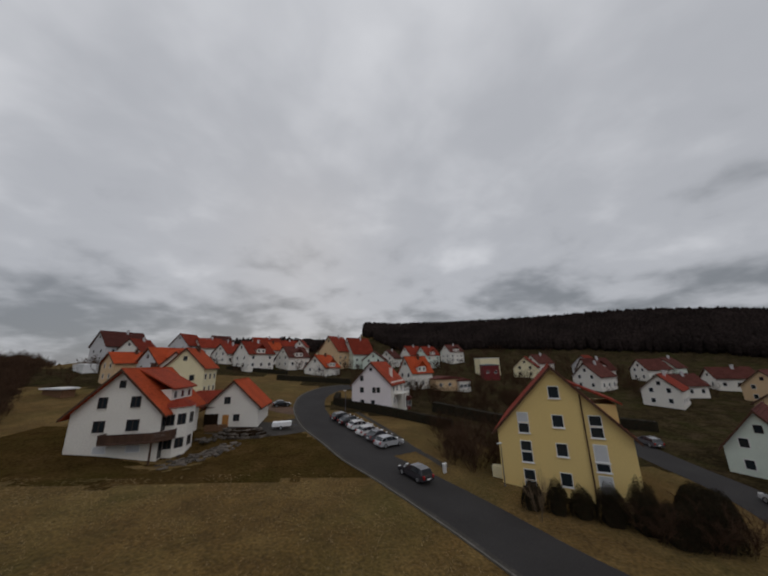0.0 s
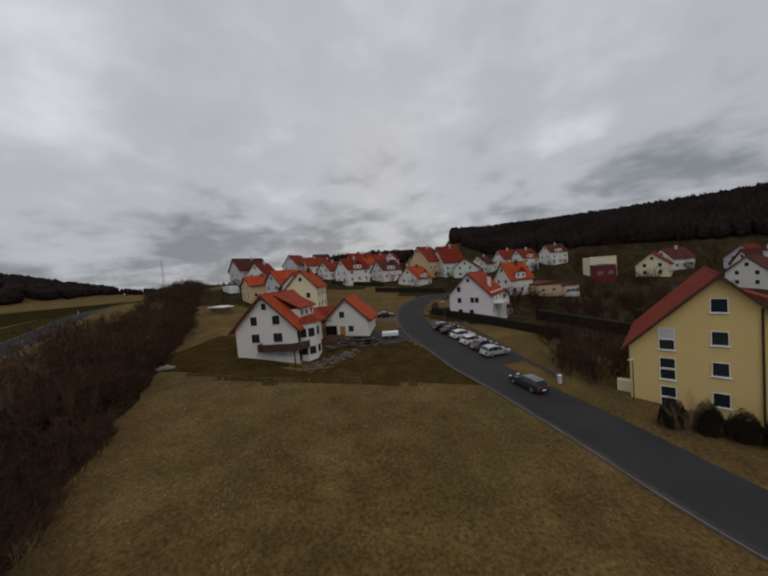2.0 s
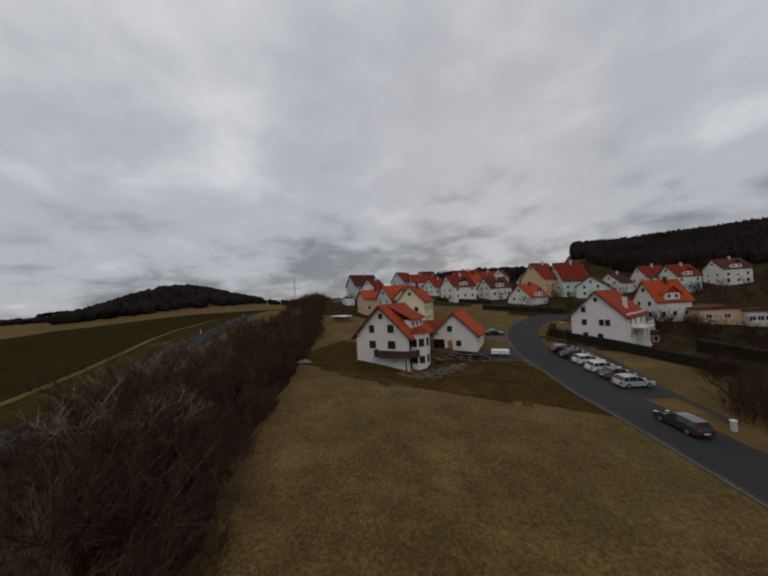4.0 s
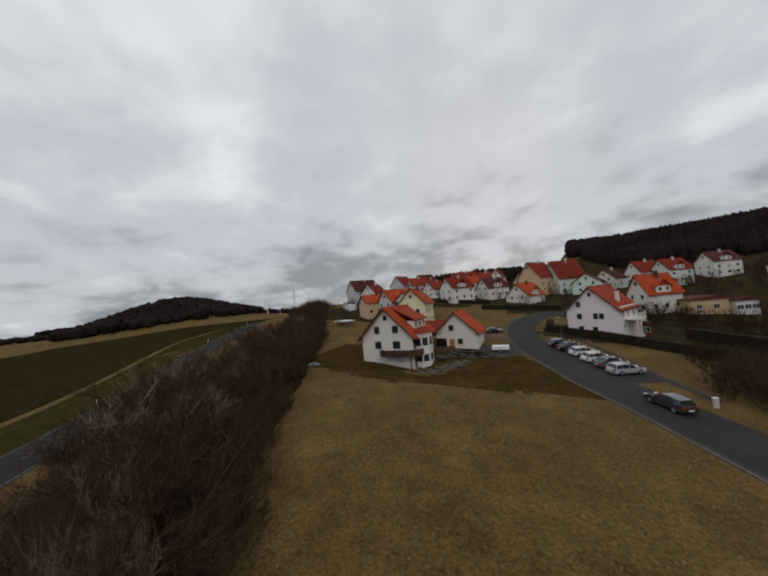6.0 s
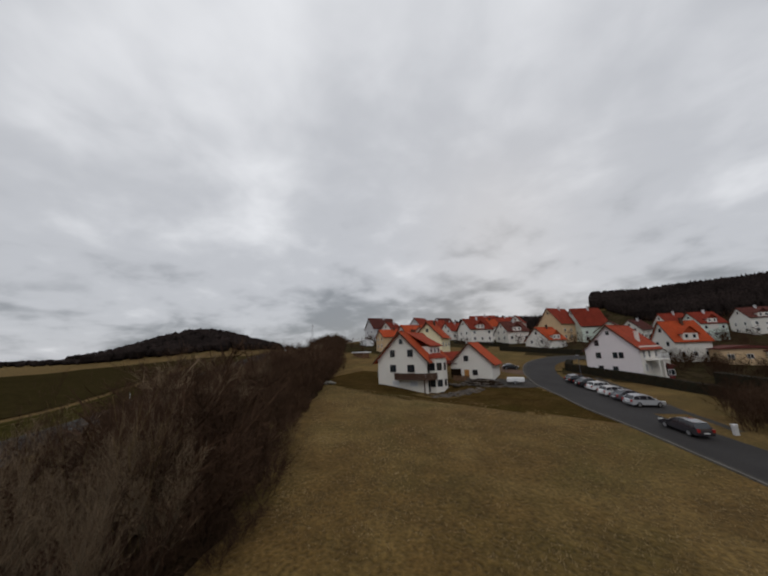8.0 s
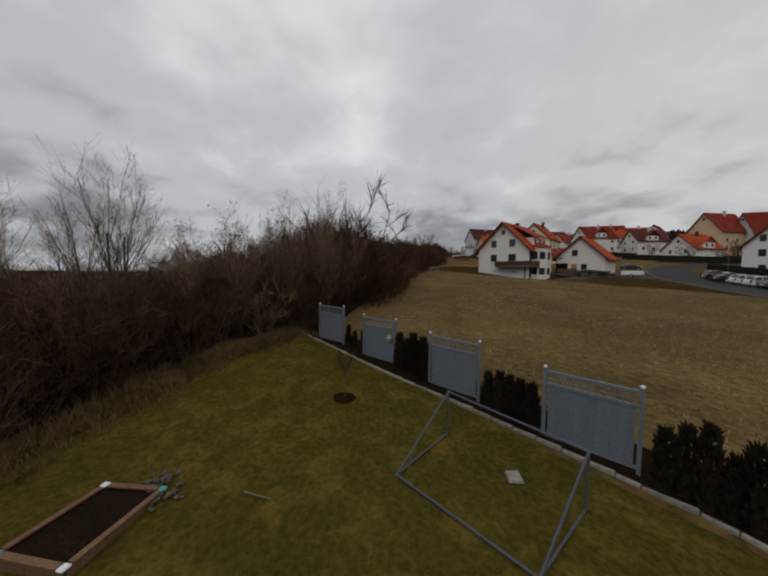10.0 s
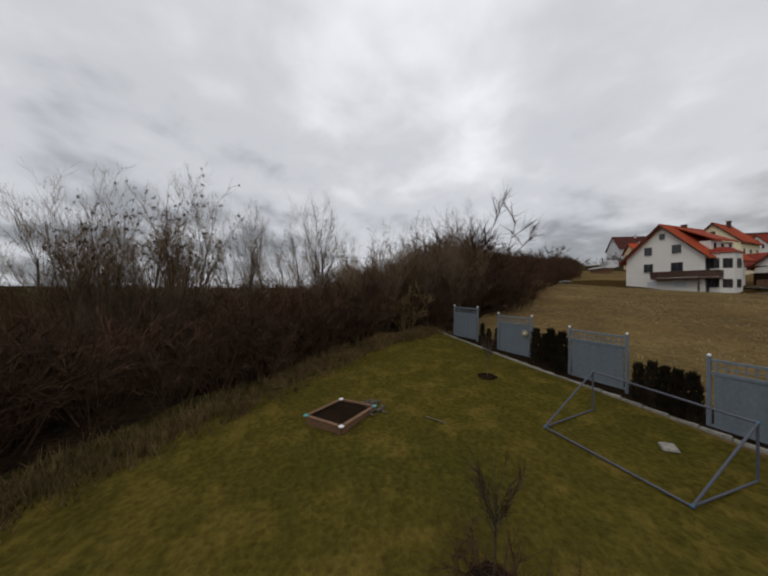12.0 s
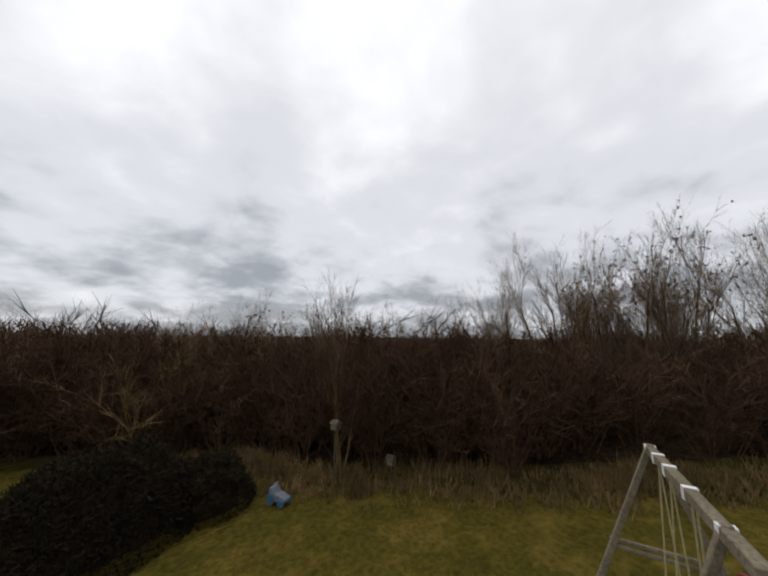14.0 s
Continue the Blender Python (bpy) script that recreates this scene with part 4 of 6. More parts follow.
def tree(x, y, kind, size=1.0, turn=0.0, mat="bark", label="bare winter tree with many thin upright branches", name="tree", fine="twig_grey"):
    t = empty(name, x, y, land(x, y) - 0.05, turn, label, "tree", "bare trees along the road")
    t.scale = (size, size, size)
    w, f, l = TREES[kind]
    a = new("trunk", w)
    if not w.materials:
        w.materials.append(M["bark"])
    if not f.materials:
        f.materials.append(M["twig"])
    b = new("crown", f)
    a.parent = b.parent = t
    if l:
        if not l.materials:
            l.materials.append(M["twig"])
        c = new("leaves", l)
        c.parent = t
    for o, mm in ((a, mat), (b, fine)):
        o.material_slots[0].link = "OBJECT"
        o.material_slots[0].material = M[mm]
    return t


def bush_mesh(seed, h=3.4, stems=13, branch=7, twigs=16, r=0.024):
    rg = random.Random(seed)
    s, tw = Soup(), Soup()
    for _ in range(stems):
        a = rg.uniform(0, 2 * math.pi)
        p = Vector((math.cos(a), math.sin(a), 0)) * rg.uniform(0, 0.7)
        d = Vector((math.cos(a) * rg.uniform(0.1, 0.75), math.sin(a) * rg.uniform(0.1, 0.75), 1)).normalized()
        hh = h * rg.uniform(0.6, 1.0)
        q = p + d * hh * 0.5 + rnd_dir(rg) * 0.12
        e = q + (d + 0.35 * rnd_dir(rg)).normalized() * hh * 0.5
        s.rod(p, q, r, r * 0.7, 3)
        s.rod(q, e, r * 0.7, r * 0.3, 3)
        for _ in range(branch):
            t = rg.uniform(0.15, 1)
            o = p.lerp(q, t * 2) if t < 0.5 else q.lerp(e, t * 2 - 1)
            bd = (d + 0.9 * rnd_dir(rg, 0.2)).normalized()
            bl = rg.uniform(0.5, 1.2) * h / 3.4
            o2 = o + bd * bl
            s.rod(o, o2, r * 0.5, r * 0.28, 3)
            for _ in range(twigs):
                w = o.lerp(o2, rg.uniform(0.15, 1))
                td = (bd + 0.9 * rnd_dir(rg, 0.3)).normalized()
                tw.blade(w, td * rg.uniform(0.35, 0.8), rnd_dir(rg) * r * 0.45)
    return s.mesh("bush"), tw.mesh("twigs")


def bush_object(name, pair, mat="twig"):
    """Stems, with the twigs as a part under them."""
    o = hang(name, pair[0], M[mat])
    t = hang("crown", pair[1], M[mat], o)
    t["kind"] = "stuff"
    return o


BUSHES = [bush_mesh(100 + k) for k in range(7)]
SHORT_BUSHES = [bush_mesh(200 + k, 3.4, 9, 6, 9, 0.034) for k in range(4)]
NEAR_EDGE = along([(-85, 93), (-58, 57), (-28, 17), (-12, -6.5), (-3, -21), (2.3, -29), (7, -35), (12, -41.5), (14.6, -46), (15.2, -49.5), (16.2, -53), (18.3, -56), (20.2, -58.2), (22, -60.8), (24.2, -62.7), (26, -64.9), (27.4, -66.8), (28.8, -69.2), (31.2, -72.8), (34.8, -77), (39.5, -81), (46, -85.5), (54, -90), (64, -95), (80, -102), (105, -112)], 1.0)
FLOOR_EDGE = [p + Vector((1.3 * noise.noise((p.x * 0.35, p.y * 0.35, 2)) - 0.5, 1.3 * noise.noise((p.x * 0.35, p.y * 0.35, 7)) - 0.2)) for p in NEAR_EDGE]
ribbon("thicket_floor", FLOOR_EDGE, 0.0, 15.5, 0.03, M["litter"], "dark leaf litter under the roadside bushes", "ground", 5)


def edge_at(s):
    i = max(0, min(len(NEAR_EDGE) - 2, int(s)))
    p, q = NEAR_EDGE[i], NEAR_EDGE[i + 1]
    d = (q - p).normalized()
    return p.lerp(q, s - int(s)), Vector((d.y, -d.x))


PALE_TREES = [(5.6, -45.9), (9.9, -44.5)]
rg = random.Random(5)
near_n, far_rest = 0, []
L = len(NEAR_EDGE) - 1
for k in range(1700):
    s = rg.uniform(0, L)
    p, side = edge_at(s)
    d = rg.triangular(-0.1, 14.5, 1.2) if k % 2 else rg.uniform(6, 15.5)
    open_side = soft_step(-53, -46, p.y)
    d += open_side * (3.2 * noise.noise((s * 0.11, 3.1, 0)) + 1.4 * noise.noise((s * 0.31, 8.7, 0)) - 0.7) + 0.25
    q = p + side * d
    near = -86 < q.y < -30 and near_n < 290
    # along the garden the bushes close up to the same level; along the meadow they rise in lumps
    full = (-1.35 - land(q.x, q.y)) / 3.15
    low = max(full, 0.98) * rg.uniform(0.78, 1.0) * (0.74 + 0.26 * soft_step(0, 3, d))
    lump = 1.0 + 0.75 * noise.noise((q.x * 0.16, q.y * 0.16, 5.5))
    high = rg.uniform(0.75, 1.2) * lump * (0.78 + 0.30 * soft_step(0, 4, d)) * (1.0 + 0.4 * soft_step(-51, -38, q.y) * soft_step(0.5, 4, d)) * (1.0 - 0.12 * soft_step(9, 13, d)) * (1.0 - 0.3 * soft_step(-25, 25, q.y))
    size = low + (high - low) * open_side
    if min(math.hypot(q.x - 1.6 * i - tx, q.y + 0.5 * i - ty) for tx, ty in PALE_TREES for i in (0, 1, 2, 3)) < 2.4:
        size *= 0.42
    if near:
        b = bush_object("bush", BUSHES[k % len(BUSHES)], "twig_dark")
        if k % 11 == 4:
            for o in (b, *b.children):
                o.material_slots[0].link = "OBJECT"
                o.material_slots[0].material = M["twig_ochre" if k % 2 else "twig_grey"]
        b.matrix_basis = pose(q.x, q.y, land(q.x, q.y) - 0.05, 0, 0, rg.uniform(0, 360)) @ Matrix.Diagonal((size * 1.1, size * 1.1, size, 1))
        tagged(b, "leafless brown bush in the roadside thicket", "bush", "bushes of the thicket")
        near_n += 1
    else:
        far_rest.append((q.x, q.y, size, rg.uniform(0, 6.28), k % len(SHORT_BUSHES)))
for x, y, size in ((14.3, -50.2, 0.85), (13.4, -48.4, 1.05), (14.7, -49.0, 0.8), (12.3, -46.5, 1.1), (11.1, -44.3, 1.15), (13.3, -46.7, 0.85), (11.7, -49.1, 1.2), (9.7, -42.7, 1.15), (12.9, -51.1, 1.0), (10.9, -46.3, 1.3)):
    b = bush_object("bush", BUSHES[int(x * 10) % 7], "twig_dark")
    b.matrix_basis = pose(x, y, land(x, y) - 0.05, 0, 0, x * 97 % 360) @ Matrix.Scale(size, 4)
    tagged(b, "leafless brown bush at the corner of the garden fence", "bush", "bushes of the thicket")
front = []
for k in range(150):
    s = rg.uniform(0.52, 0.82) * L
    p, side = edge_at(s)
    if p.y > -50:
        continue
    q = p + side * rg.uniform(0.5, 2.8)
    front.append((q.x, q.y, rg.uniform(0.62, 1.0), rg.uniform(0, 6.28), k % len(BUSHES)))
verts, faces = [], []
for x, y, size, turn, kind in far_rest + front:
    for me in SHORT_BUSHES[kind % len(SHORT_BUSHES)]:
        co = np.empty(len(me.vertices) * 3)
        me.vertices.foreach_get("co", co)
        co = co.reshape(-1, 3) * size
        c, s = math.cos(turn), math.sin(turn)
        co = np.stack([co[:, 0] * c - co[:, 1] * s + x, co[:, 0] * s + co[:, 1] * c + y, co[:, 2] + land(x, y) - 0.05], 1)
        k = len(verts)
        verts.extend(co.tolist())
        faces.extend([tuple(i + k for i in p.vertices) for p in me.polygons])
me = bpy.data.meshes.new("thicket")
me.from_pydata(verts, [], faces)
me.materials.append(M["twig_dark"])
tagged(new("thicket", me), "leafless brown thicket stretching along the country road", "thicket", kind="stuff")

# trees standing in the thicket: place, kind, size
LAWN_TREES = [(30.7, -80.7, 1, 6.2), (27.4, -80.2, 2, 6.6), (26.5, -77.8, 3, 6.7), (26.5, -72.0, 0, 6.6), (24.3, -73.7, 1, 6.4), (18.5, -75.7, 2, 6.3), (16.0, -74.7, 1, 6.1), (16.0, -71.6, 3, 6.5), (16.1, -69.9, 0, 7.2), (18.3, -65.9, 2, 7.8), (16.2, -65.7, 1, 7.7), (17.3, -64.3, 4, 7.3), (17.3, -62.9, 1, 7.6), (16.7, -61.9, 4, 8.0), (15.6, -60.0, 0, 6.9), (13.2, -58.4, 2, 6.6), (15.2, -56.7, 0, 7.5), (13.8, -54.6, 1, 5.6), (13.7, -52.0, 4, 6.4), (13.4, -49.2, 1, 6.4), (14.0, -47.3, 0, 6.3), (11.0, -44.2, 3, 6.9), (10.6, -48.4, 4, 7.2), (8.8, -43.3, 1, 7.6), (10.6, -46.2, 0, 6.8), (37.7, -79.8, 1, 6.2), (30.9, -79.3, 2, 5.9), (39.9, -82.2, 1, 5.8)]
ROAD_TREES = [(4.5, -46.0, 0, 6.4), (6.4, -49.0, 2, 6.2), (-2.0, -36, 2, 6.0), (-10, -24, 1, 6), (-22, -8, 0, 6), (-16, -18, 3, 6), (-40, 20, 1, 6), (8.6, -52.5, 3, 6.4)]
for x, y, kind, h in LAWN_TREES + ROAD_TREES:
    tree(x, y, kind, 1.12 * h / TREE_H[kind], (x * 77) % 360)
for x, y, kind, size in ((*PALE_TREES[0], 1, 0.85), (*PALE_TREES[1], 0, 0.82), (4.9, -38.4, 1, 0.5), (2.5, -34.4, 0, 0.48), (19.4, -65.1, 2, 0.5), (28.0, -68.0, 0, 0.4), (26.2, -68.8, 2, 0.42), (24.6, -67.2, 1, 0.42)):
    tree(x, y, kind, size, (x * 77) % 360, label="pale slender bare tree standing in the thicket", mat="twig_ochre", fine="twig_dark")


# more slender trees in the gaps of the row
r7 = random.Random(77)
for k in range(12):
    p, side = edge_at(len(NEAR_EDGE) * (0.50 + 0.34 * k / 12))
    q = p + side * r7.uniform(5, 12)
    kind = k % 3
    tree(q.x, q.y, kind, r7.uniform(4.6, 6.2) / TREE_H[kind], r7.uniform(0, 360))


def hedge_mesh(bm, x0, x1, half, h, step=0.35, seed=0.0):
    vs = box(bm, x0, -half, -0.3, x1, half, h)
    bmesh.ops.subdivide_edges(bm, edges=[e for e in bm.edges if abs(e.verts[0].co.x - e.verts[1].co.x) > 0.1], cuts=max(1, int((x1 - x0) / step)), use_grid_fill=True)
    bmesh.ops.subdivide_edges(bm, edges=[e for e in bm.edges if abs(e.verts[0].co.x - e.verts[1].co.x) < 0.01], cuts=2, use_grid_fill=True)
    for v in bm.verts:
        v.co += 0.12 * noise.noise_vector(v.co * 2.1 + Vector((seed, 0, 0)))


def hedge(a, b, half, h, label, name="hedge", mat="hedge"):
    a, b = Vector(a), Vector(b)
    n = max(1, round((b - a).length / 6))
    for k in range(n):
        p, q = a.lerp(b, k / n), a.lerp(b, (k + 1) / n)
        bm = bmesh.new()
        ln = (q - p).length
        hedge_mesh(bm, 0, ln, half, h, 0.4, k * 7.7)
        za, zb = land(*p), land(*q)
        for v in bm.verts:
            v.co.z += (zb - za) * v.co.x / ln
        sp = Soup()
        r2 = random.Random(k)
        for _ in range(int(ln * 90)):
            u, w, z = r2.uniform(0, ln), r2.uniform(-half, half), r2.uniform(0.1, h)
            f = r2.randrange(3)
            pt = Vector((u, w, h)) if f == 0 else Vector((u, -half if f == 1 else half, z))
            pt.z += (zb - za) * u / ln
            sp.blade(pt, rnd_dir(r2, 0.3) * 0.22, rnd_dir(r2) * 0.05)
        ob = part(name, bm, M[mat])
        ob.matrix_basis = pose(p.x, p.y, za, 0, 0, math.degrees(math.atan2(q.y - p.y, q.x - p.x)))
        tagged(ob, label, "hedge", "hedges")
        leaf = hang("leaf_spray", sp.mesh("leaf_spray"), M[mat], ob)
        leaf["kind"] = "stuff"


hedge((27.2, 29.0), (49, 12.5), 0.6, 1.6, "dark clipped evergreen hedge round the pale house")
hedge((27.2, 29.0), (27.8, 35), 0.6, 1.6, "dark clipped evergreen hedge round the pale house")
hedge((7.6, 61.1), (31.6, 58.3), 0.8, 1.5, "dark bushy hedge in front of the village gardens")
hedge((-15, 81.4), (8.4, 74.2), 0.8, 1.3, "dark bushy hedge in front of the village gardens")
hedge((49.6, 25.2), (69.5, 7.2), 1.0, 2.0, "dark garden hedge between the houses")
hedge((69.6, 26.5), (90.8, 10.4), 1.0, 1.8, "dark garden hedge between the houses")


_bm = bmesh.new()
bmesh.ops.create_icosphere(_bm, subdivisions=1, radius=1.0)
_bm.verts.index_update()
BALL_V, BALL_F = [v.co.copy() for v in _bm.verts], [tuple(v.index for v in f.verts) for f in _bm.faces]
_bm.free()


def far_crown(sp, x, y, z, h, r, rg):
    """A ragged crown seen from far off, reaching to the ground."""
    k = len(sp.v)
    for v in BALL_V:
        q = rg.uniform(0.7, 1.25)
        sp.v.append(Vector((x + v.x * r * q, y + v.y * r * q, z + h * (0.45 + 0.5 * v.z * rg.uniform(0.85, 1.15)))))
    sp.f += [tuple(k + i for i in f) for f in BALL_F]


def wood_lot(name, label, spots, h, r, seed, squash=0.0):
    rg = random.Random(seed)
    sp = Soup()
    for x, y in spots:
        hh = h * rg.uniform(0.85, 1.1)
        far_crown(sp, x, y, land(x, y) - 0.5, hh, r * rg.uniform(0.8, 1.2), rg)
    me = sp.mesh(name)
    me.materials.append(M["forest"])
    return tagged(new(name, me), label, "forest", kind="stuff")


rg = random.Random(9)
spots = []
while len(spots) < 15000:
    az, d = rg.uniform(4.6, 100), rg.uniform(222, 330)
    if d > 222 + 30 * soft_step(12, 4, az):
        spots.append((28 + d * math.sin(math.radians(az)), -45 + d * math.cos(math.radians(az))))
wood_lot("forest_ridge", "dark leafless forest covering the ridge behind the village", spots, 9.5, 1.9, 3)
spots = []
while len(spots) < 1500:
    x, y = rg.uniform(-560, -240), rg.uniform(20, 330)
    if bump_at(x, y, -402, 169, 80, 85, -0.47) > 0.2:
        spots.append((x, y))
wood_lot("wooded_hill", "round hill covered with dark pine wood", spots, 11, 4.5, 4)
spots = [(rg.gauss(-300, 45), rg.gauss(300, 22)) for _ in range(90)]
spots += [(rg.uniform(-60, 40), rg.uniform(205, 250)) for _ in range(130)]
spots += [(rg.gauss(c, 4), rg.uniform(186, 204)) for c in (-8, 4, 14, 24) for _ in range(6)]
wood_lot("far_trees", "far row of dark trees on the skyline", spots, 9.5, 2.6, 5)
spots = [(rg.uniform(-1400, -1050), rg.uniform(60, 700)) for _ in range(500)]
wood_lot("far_wood", "distant dark woods on the horizon", spots, 14, 9, 6)


def tufts(name, spots, h, blades, mat, label, category, wide=0.012, seed=1, lean=0.5):
    """Grass as many thin pointed blades."""
    rg = random.Random(seed)
    sp = Soup()
    for x, y, k in spots:
        z = land(x, y)
        for _ in range(blades):
            d = Vector((rg.uniform(-lean, lean), rg.uniform(-lean, lean), 1)).normalized()
            a = rg.uniform(0, 6.28)
            sp.blade(Vector((x + rg.uniform(-0.12, 0.12), y + rg.uniform(-0.12, 0.12), z)), d * h * k * rg.uniform(0.5, 1.2), Vector((math.cos(a), math.sin(a), 0)) * wide)
    me = sp.mesh(name)
    me.materials.append(M[mat])
    return tagged(new(name, me), label, category, kind="stuff")


# gardens between the houses
bm = bmesh.new()
cx, cy = [x for x in gx if -75 <= x <= 240], [y for y in gy if -40 <= y <= 200]
grid = {(i, j): bm.verts.new((x, y, land(x, y) + 0.02)) for i, x in enumerate(cx) for j, y in enumerate(cy)}
for i in range(len(cx) - 1):
    for j in range(len(cy) - 1):
        edge = max(min(cx[i] + 72 - 0.1 * cy[j], cy[j] - 40 - (26 if -20 < cx[i] < 22 else 0)), min((cx[i] - 36) * 0.85 + (cy[j] + 8) * 0.5 - 14, (cx[i] - 40) * 0.45 + (cy[j] - 12) * 0.89 + 6))
        if edge + 14 * noise.noise((cx[i] * 0.06, cy[j] * 0.06, 1)) > 0:
            bm.faces.new((grid[i, j], grid[i + 1, j], grid[i + 1, j + 1], grid[i, j + 1]))
bmesh.ops.delete(bm, geom=[v for v in bm.verts if not v.link_faces], context="VERTS")
tagged(part("gardens", bm, M["garden_ground"], smooth=True), "dark winter gardens between the village houses", "garden", kind="structure")
rg = random.Random(55)
spots = []
while len(spots) < 420:
    x, y = rg.uniform(-65, 160), rg.uniform(34, 180)
    if min((STREET[i].x - x) ** 2 + (STREET[i].y - y) ** 2 for i in range(0, len(STREET), 3)) > 60 and min((hx - x) ** 2 + (hy - y) ** 2 for hx, hy, *_ in VILLAGE) > 50 and not (-20 < x < 22 and 15 < y < 66):
        spots.append((x, y))


def joined_bushes(name, rows, mat, label, category):
    """Many bushes gathered into one mesh: place, size, turn, kind."""
    verts, faces = [], []
    for x, y, size, turn, kind in rows:
        for me in SHORT_BUSHES[kind]:
            co = np.empty(len(me.vertices) * 3)
            me.vertices.foreach_get("co", co)
            co = co.reshape(-1, 3) * size
            c, s = math.cos(turn), math.sin(turn)
            co = np.stack([co[:, 0] * c - co[:, 1] * s + x, co[:, 0] * s + co[:, 1] * c + y, co[:, 2] + land(x, y) - 0.05], 1)
            n0 = len(verts)
            verts.extend(co.tolist())
            faces.extend([tuple(i + n0 for i in p.vertices) for p in me.polygons])
    me = bpy.data.meshes.new(name)
    me.from_pydata(verts, [], faces)
    me.materials.append(M[mat])
    return tagged(new(name, me), label, category, kind="stuff")


joined_bushes("garden_shrubs", [(x, y, rg.uniform(0.7, 1.6), rg.uniform(0, 6.28), k % 4) for k, (x, y) in enumerate(spots)], "twig", "brown winter shrubs in the village gardens", "bushes")
rows = []
for k in range(130):
    x, y = rg.uniform(44, 78), rg.uniform(-4, 52)
    if not (min((p.x - x) ** 2 + (p.y - y) ** 2 for p in SIDE) < 40 or (57 < x < 72 and 46 < y < 62) or (44 < x < 66 and -22 < y < 6) or (x - 34) * 0.45 + (y - 24) * 0.89 > -4 and x < 47):
        rows.append((x, y, rg.uniform(0.6, 1.25), rg.uniform(0, 6.28), k % 4))
joined_bushes("garden_thicket", rows, "twig", "leafless brown bushes in the gardens below the village", "bushes")
rg = random.Random(21)
spots = []
for k in range(9000):
    s = rg.uniform(0.5 * L, 0.95 * L)
    p, side = edge_at(s)
    if -73 < p.y < -49.5:
        w = p + side * (rg.triangular(-1.3, 1.0, 0.1) + 0.5 * noise.noise((p.x * 0.3, p.y * 0.3, 4)))
        spots.append((w.x, w.y, rg.uniform(0.35, 1.0) * (1.0 + 0.8 * noise.noise((w.x * 0.7, w.y * 0.7, 9)))))
tufts("dry_grass", spots, 0.52, 11, "straw", "tall dry grass along the foot of the bushes", "grass", 0.012, 2, 0.6)
spots = []
for k in range(30000):
    x, y = rg.uniform(-8, 46), rg.uniform(-48, -8)
    if noise.noise((x * 0.25, y * 0.25, 0.5)) + rg.uniform(-0.5, 0.5) > 0 and (x - 2.3) * 0.8 + (y + 29) * 0.6 > 1.5 and (x - 36) * 0.85 + (y + 18) * 0.5 < -1:
        spots.append((x, y, rg.uniform(0.4, 1.2)))
tufts("meadow_grass", spots, 0.17, 4, "straw_dull", "short matted winter grass of the meadow", "grass", 0.016, 3, 0.9)

# ---- cars ----
def tapered(bm, outline, half, inset, z_from):
    """A side outline (x, z) drawn out across the car; points above z_from lean inwards."""
    top = max(z for _, z in outline)
    rows = []
    for sgn in (-1, 1):
        rows.append([bm.verts.new((x, sgn * (half - inset * max(0.0, (z - z_from) / (top - z_from))), z)) for x, z in outline])
    n = len(outline)
    bm.faces.new(rows[0])
    bm.faces.new(rows[1][::-1])
    for i in range(n):
        bm.faces.new((rows[0][i], rows[1][i], rows[1][(i + 1) % n], rows[0][(i + 1) % n]))
    bmesh.ops.recalc_face_normals(bm, faces=bm.faces[:])


def wheel_part(parent, x, y, r=0.32):
    bm = bmesh.new()
    rod(bm, (x, y - 0.1, r), (x, y + 0.1, r), r, n=16)
    w = part("wheel", bm, M["tyre"], parent)
    bm = bmesh.new()
    s = 1 if y > 0 else -1
    rod(bm, (x, y + s * 0.09, r), (x, y + s * 0.115, r), r * 0.62, n=12)
    part("rim", bm, M["rim"], w)


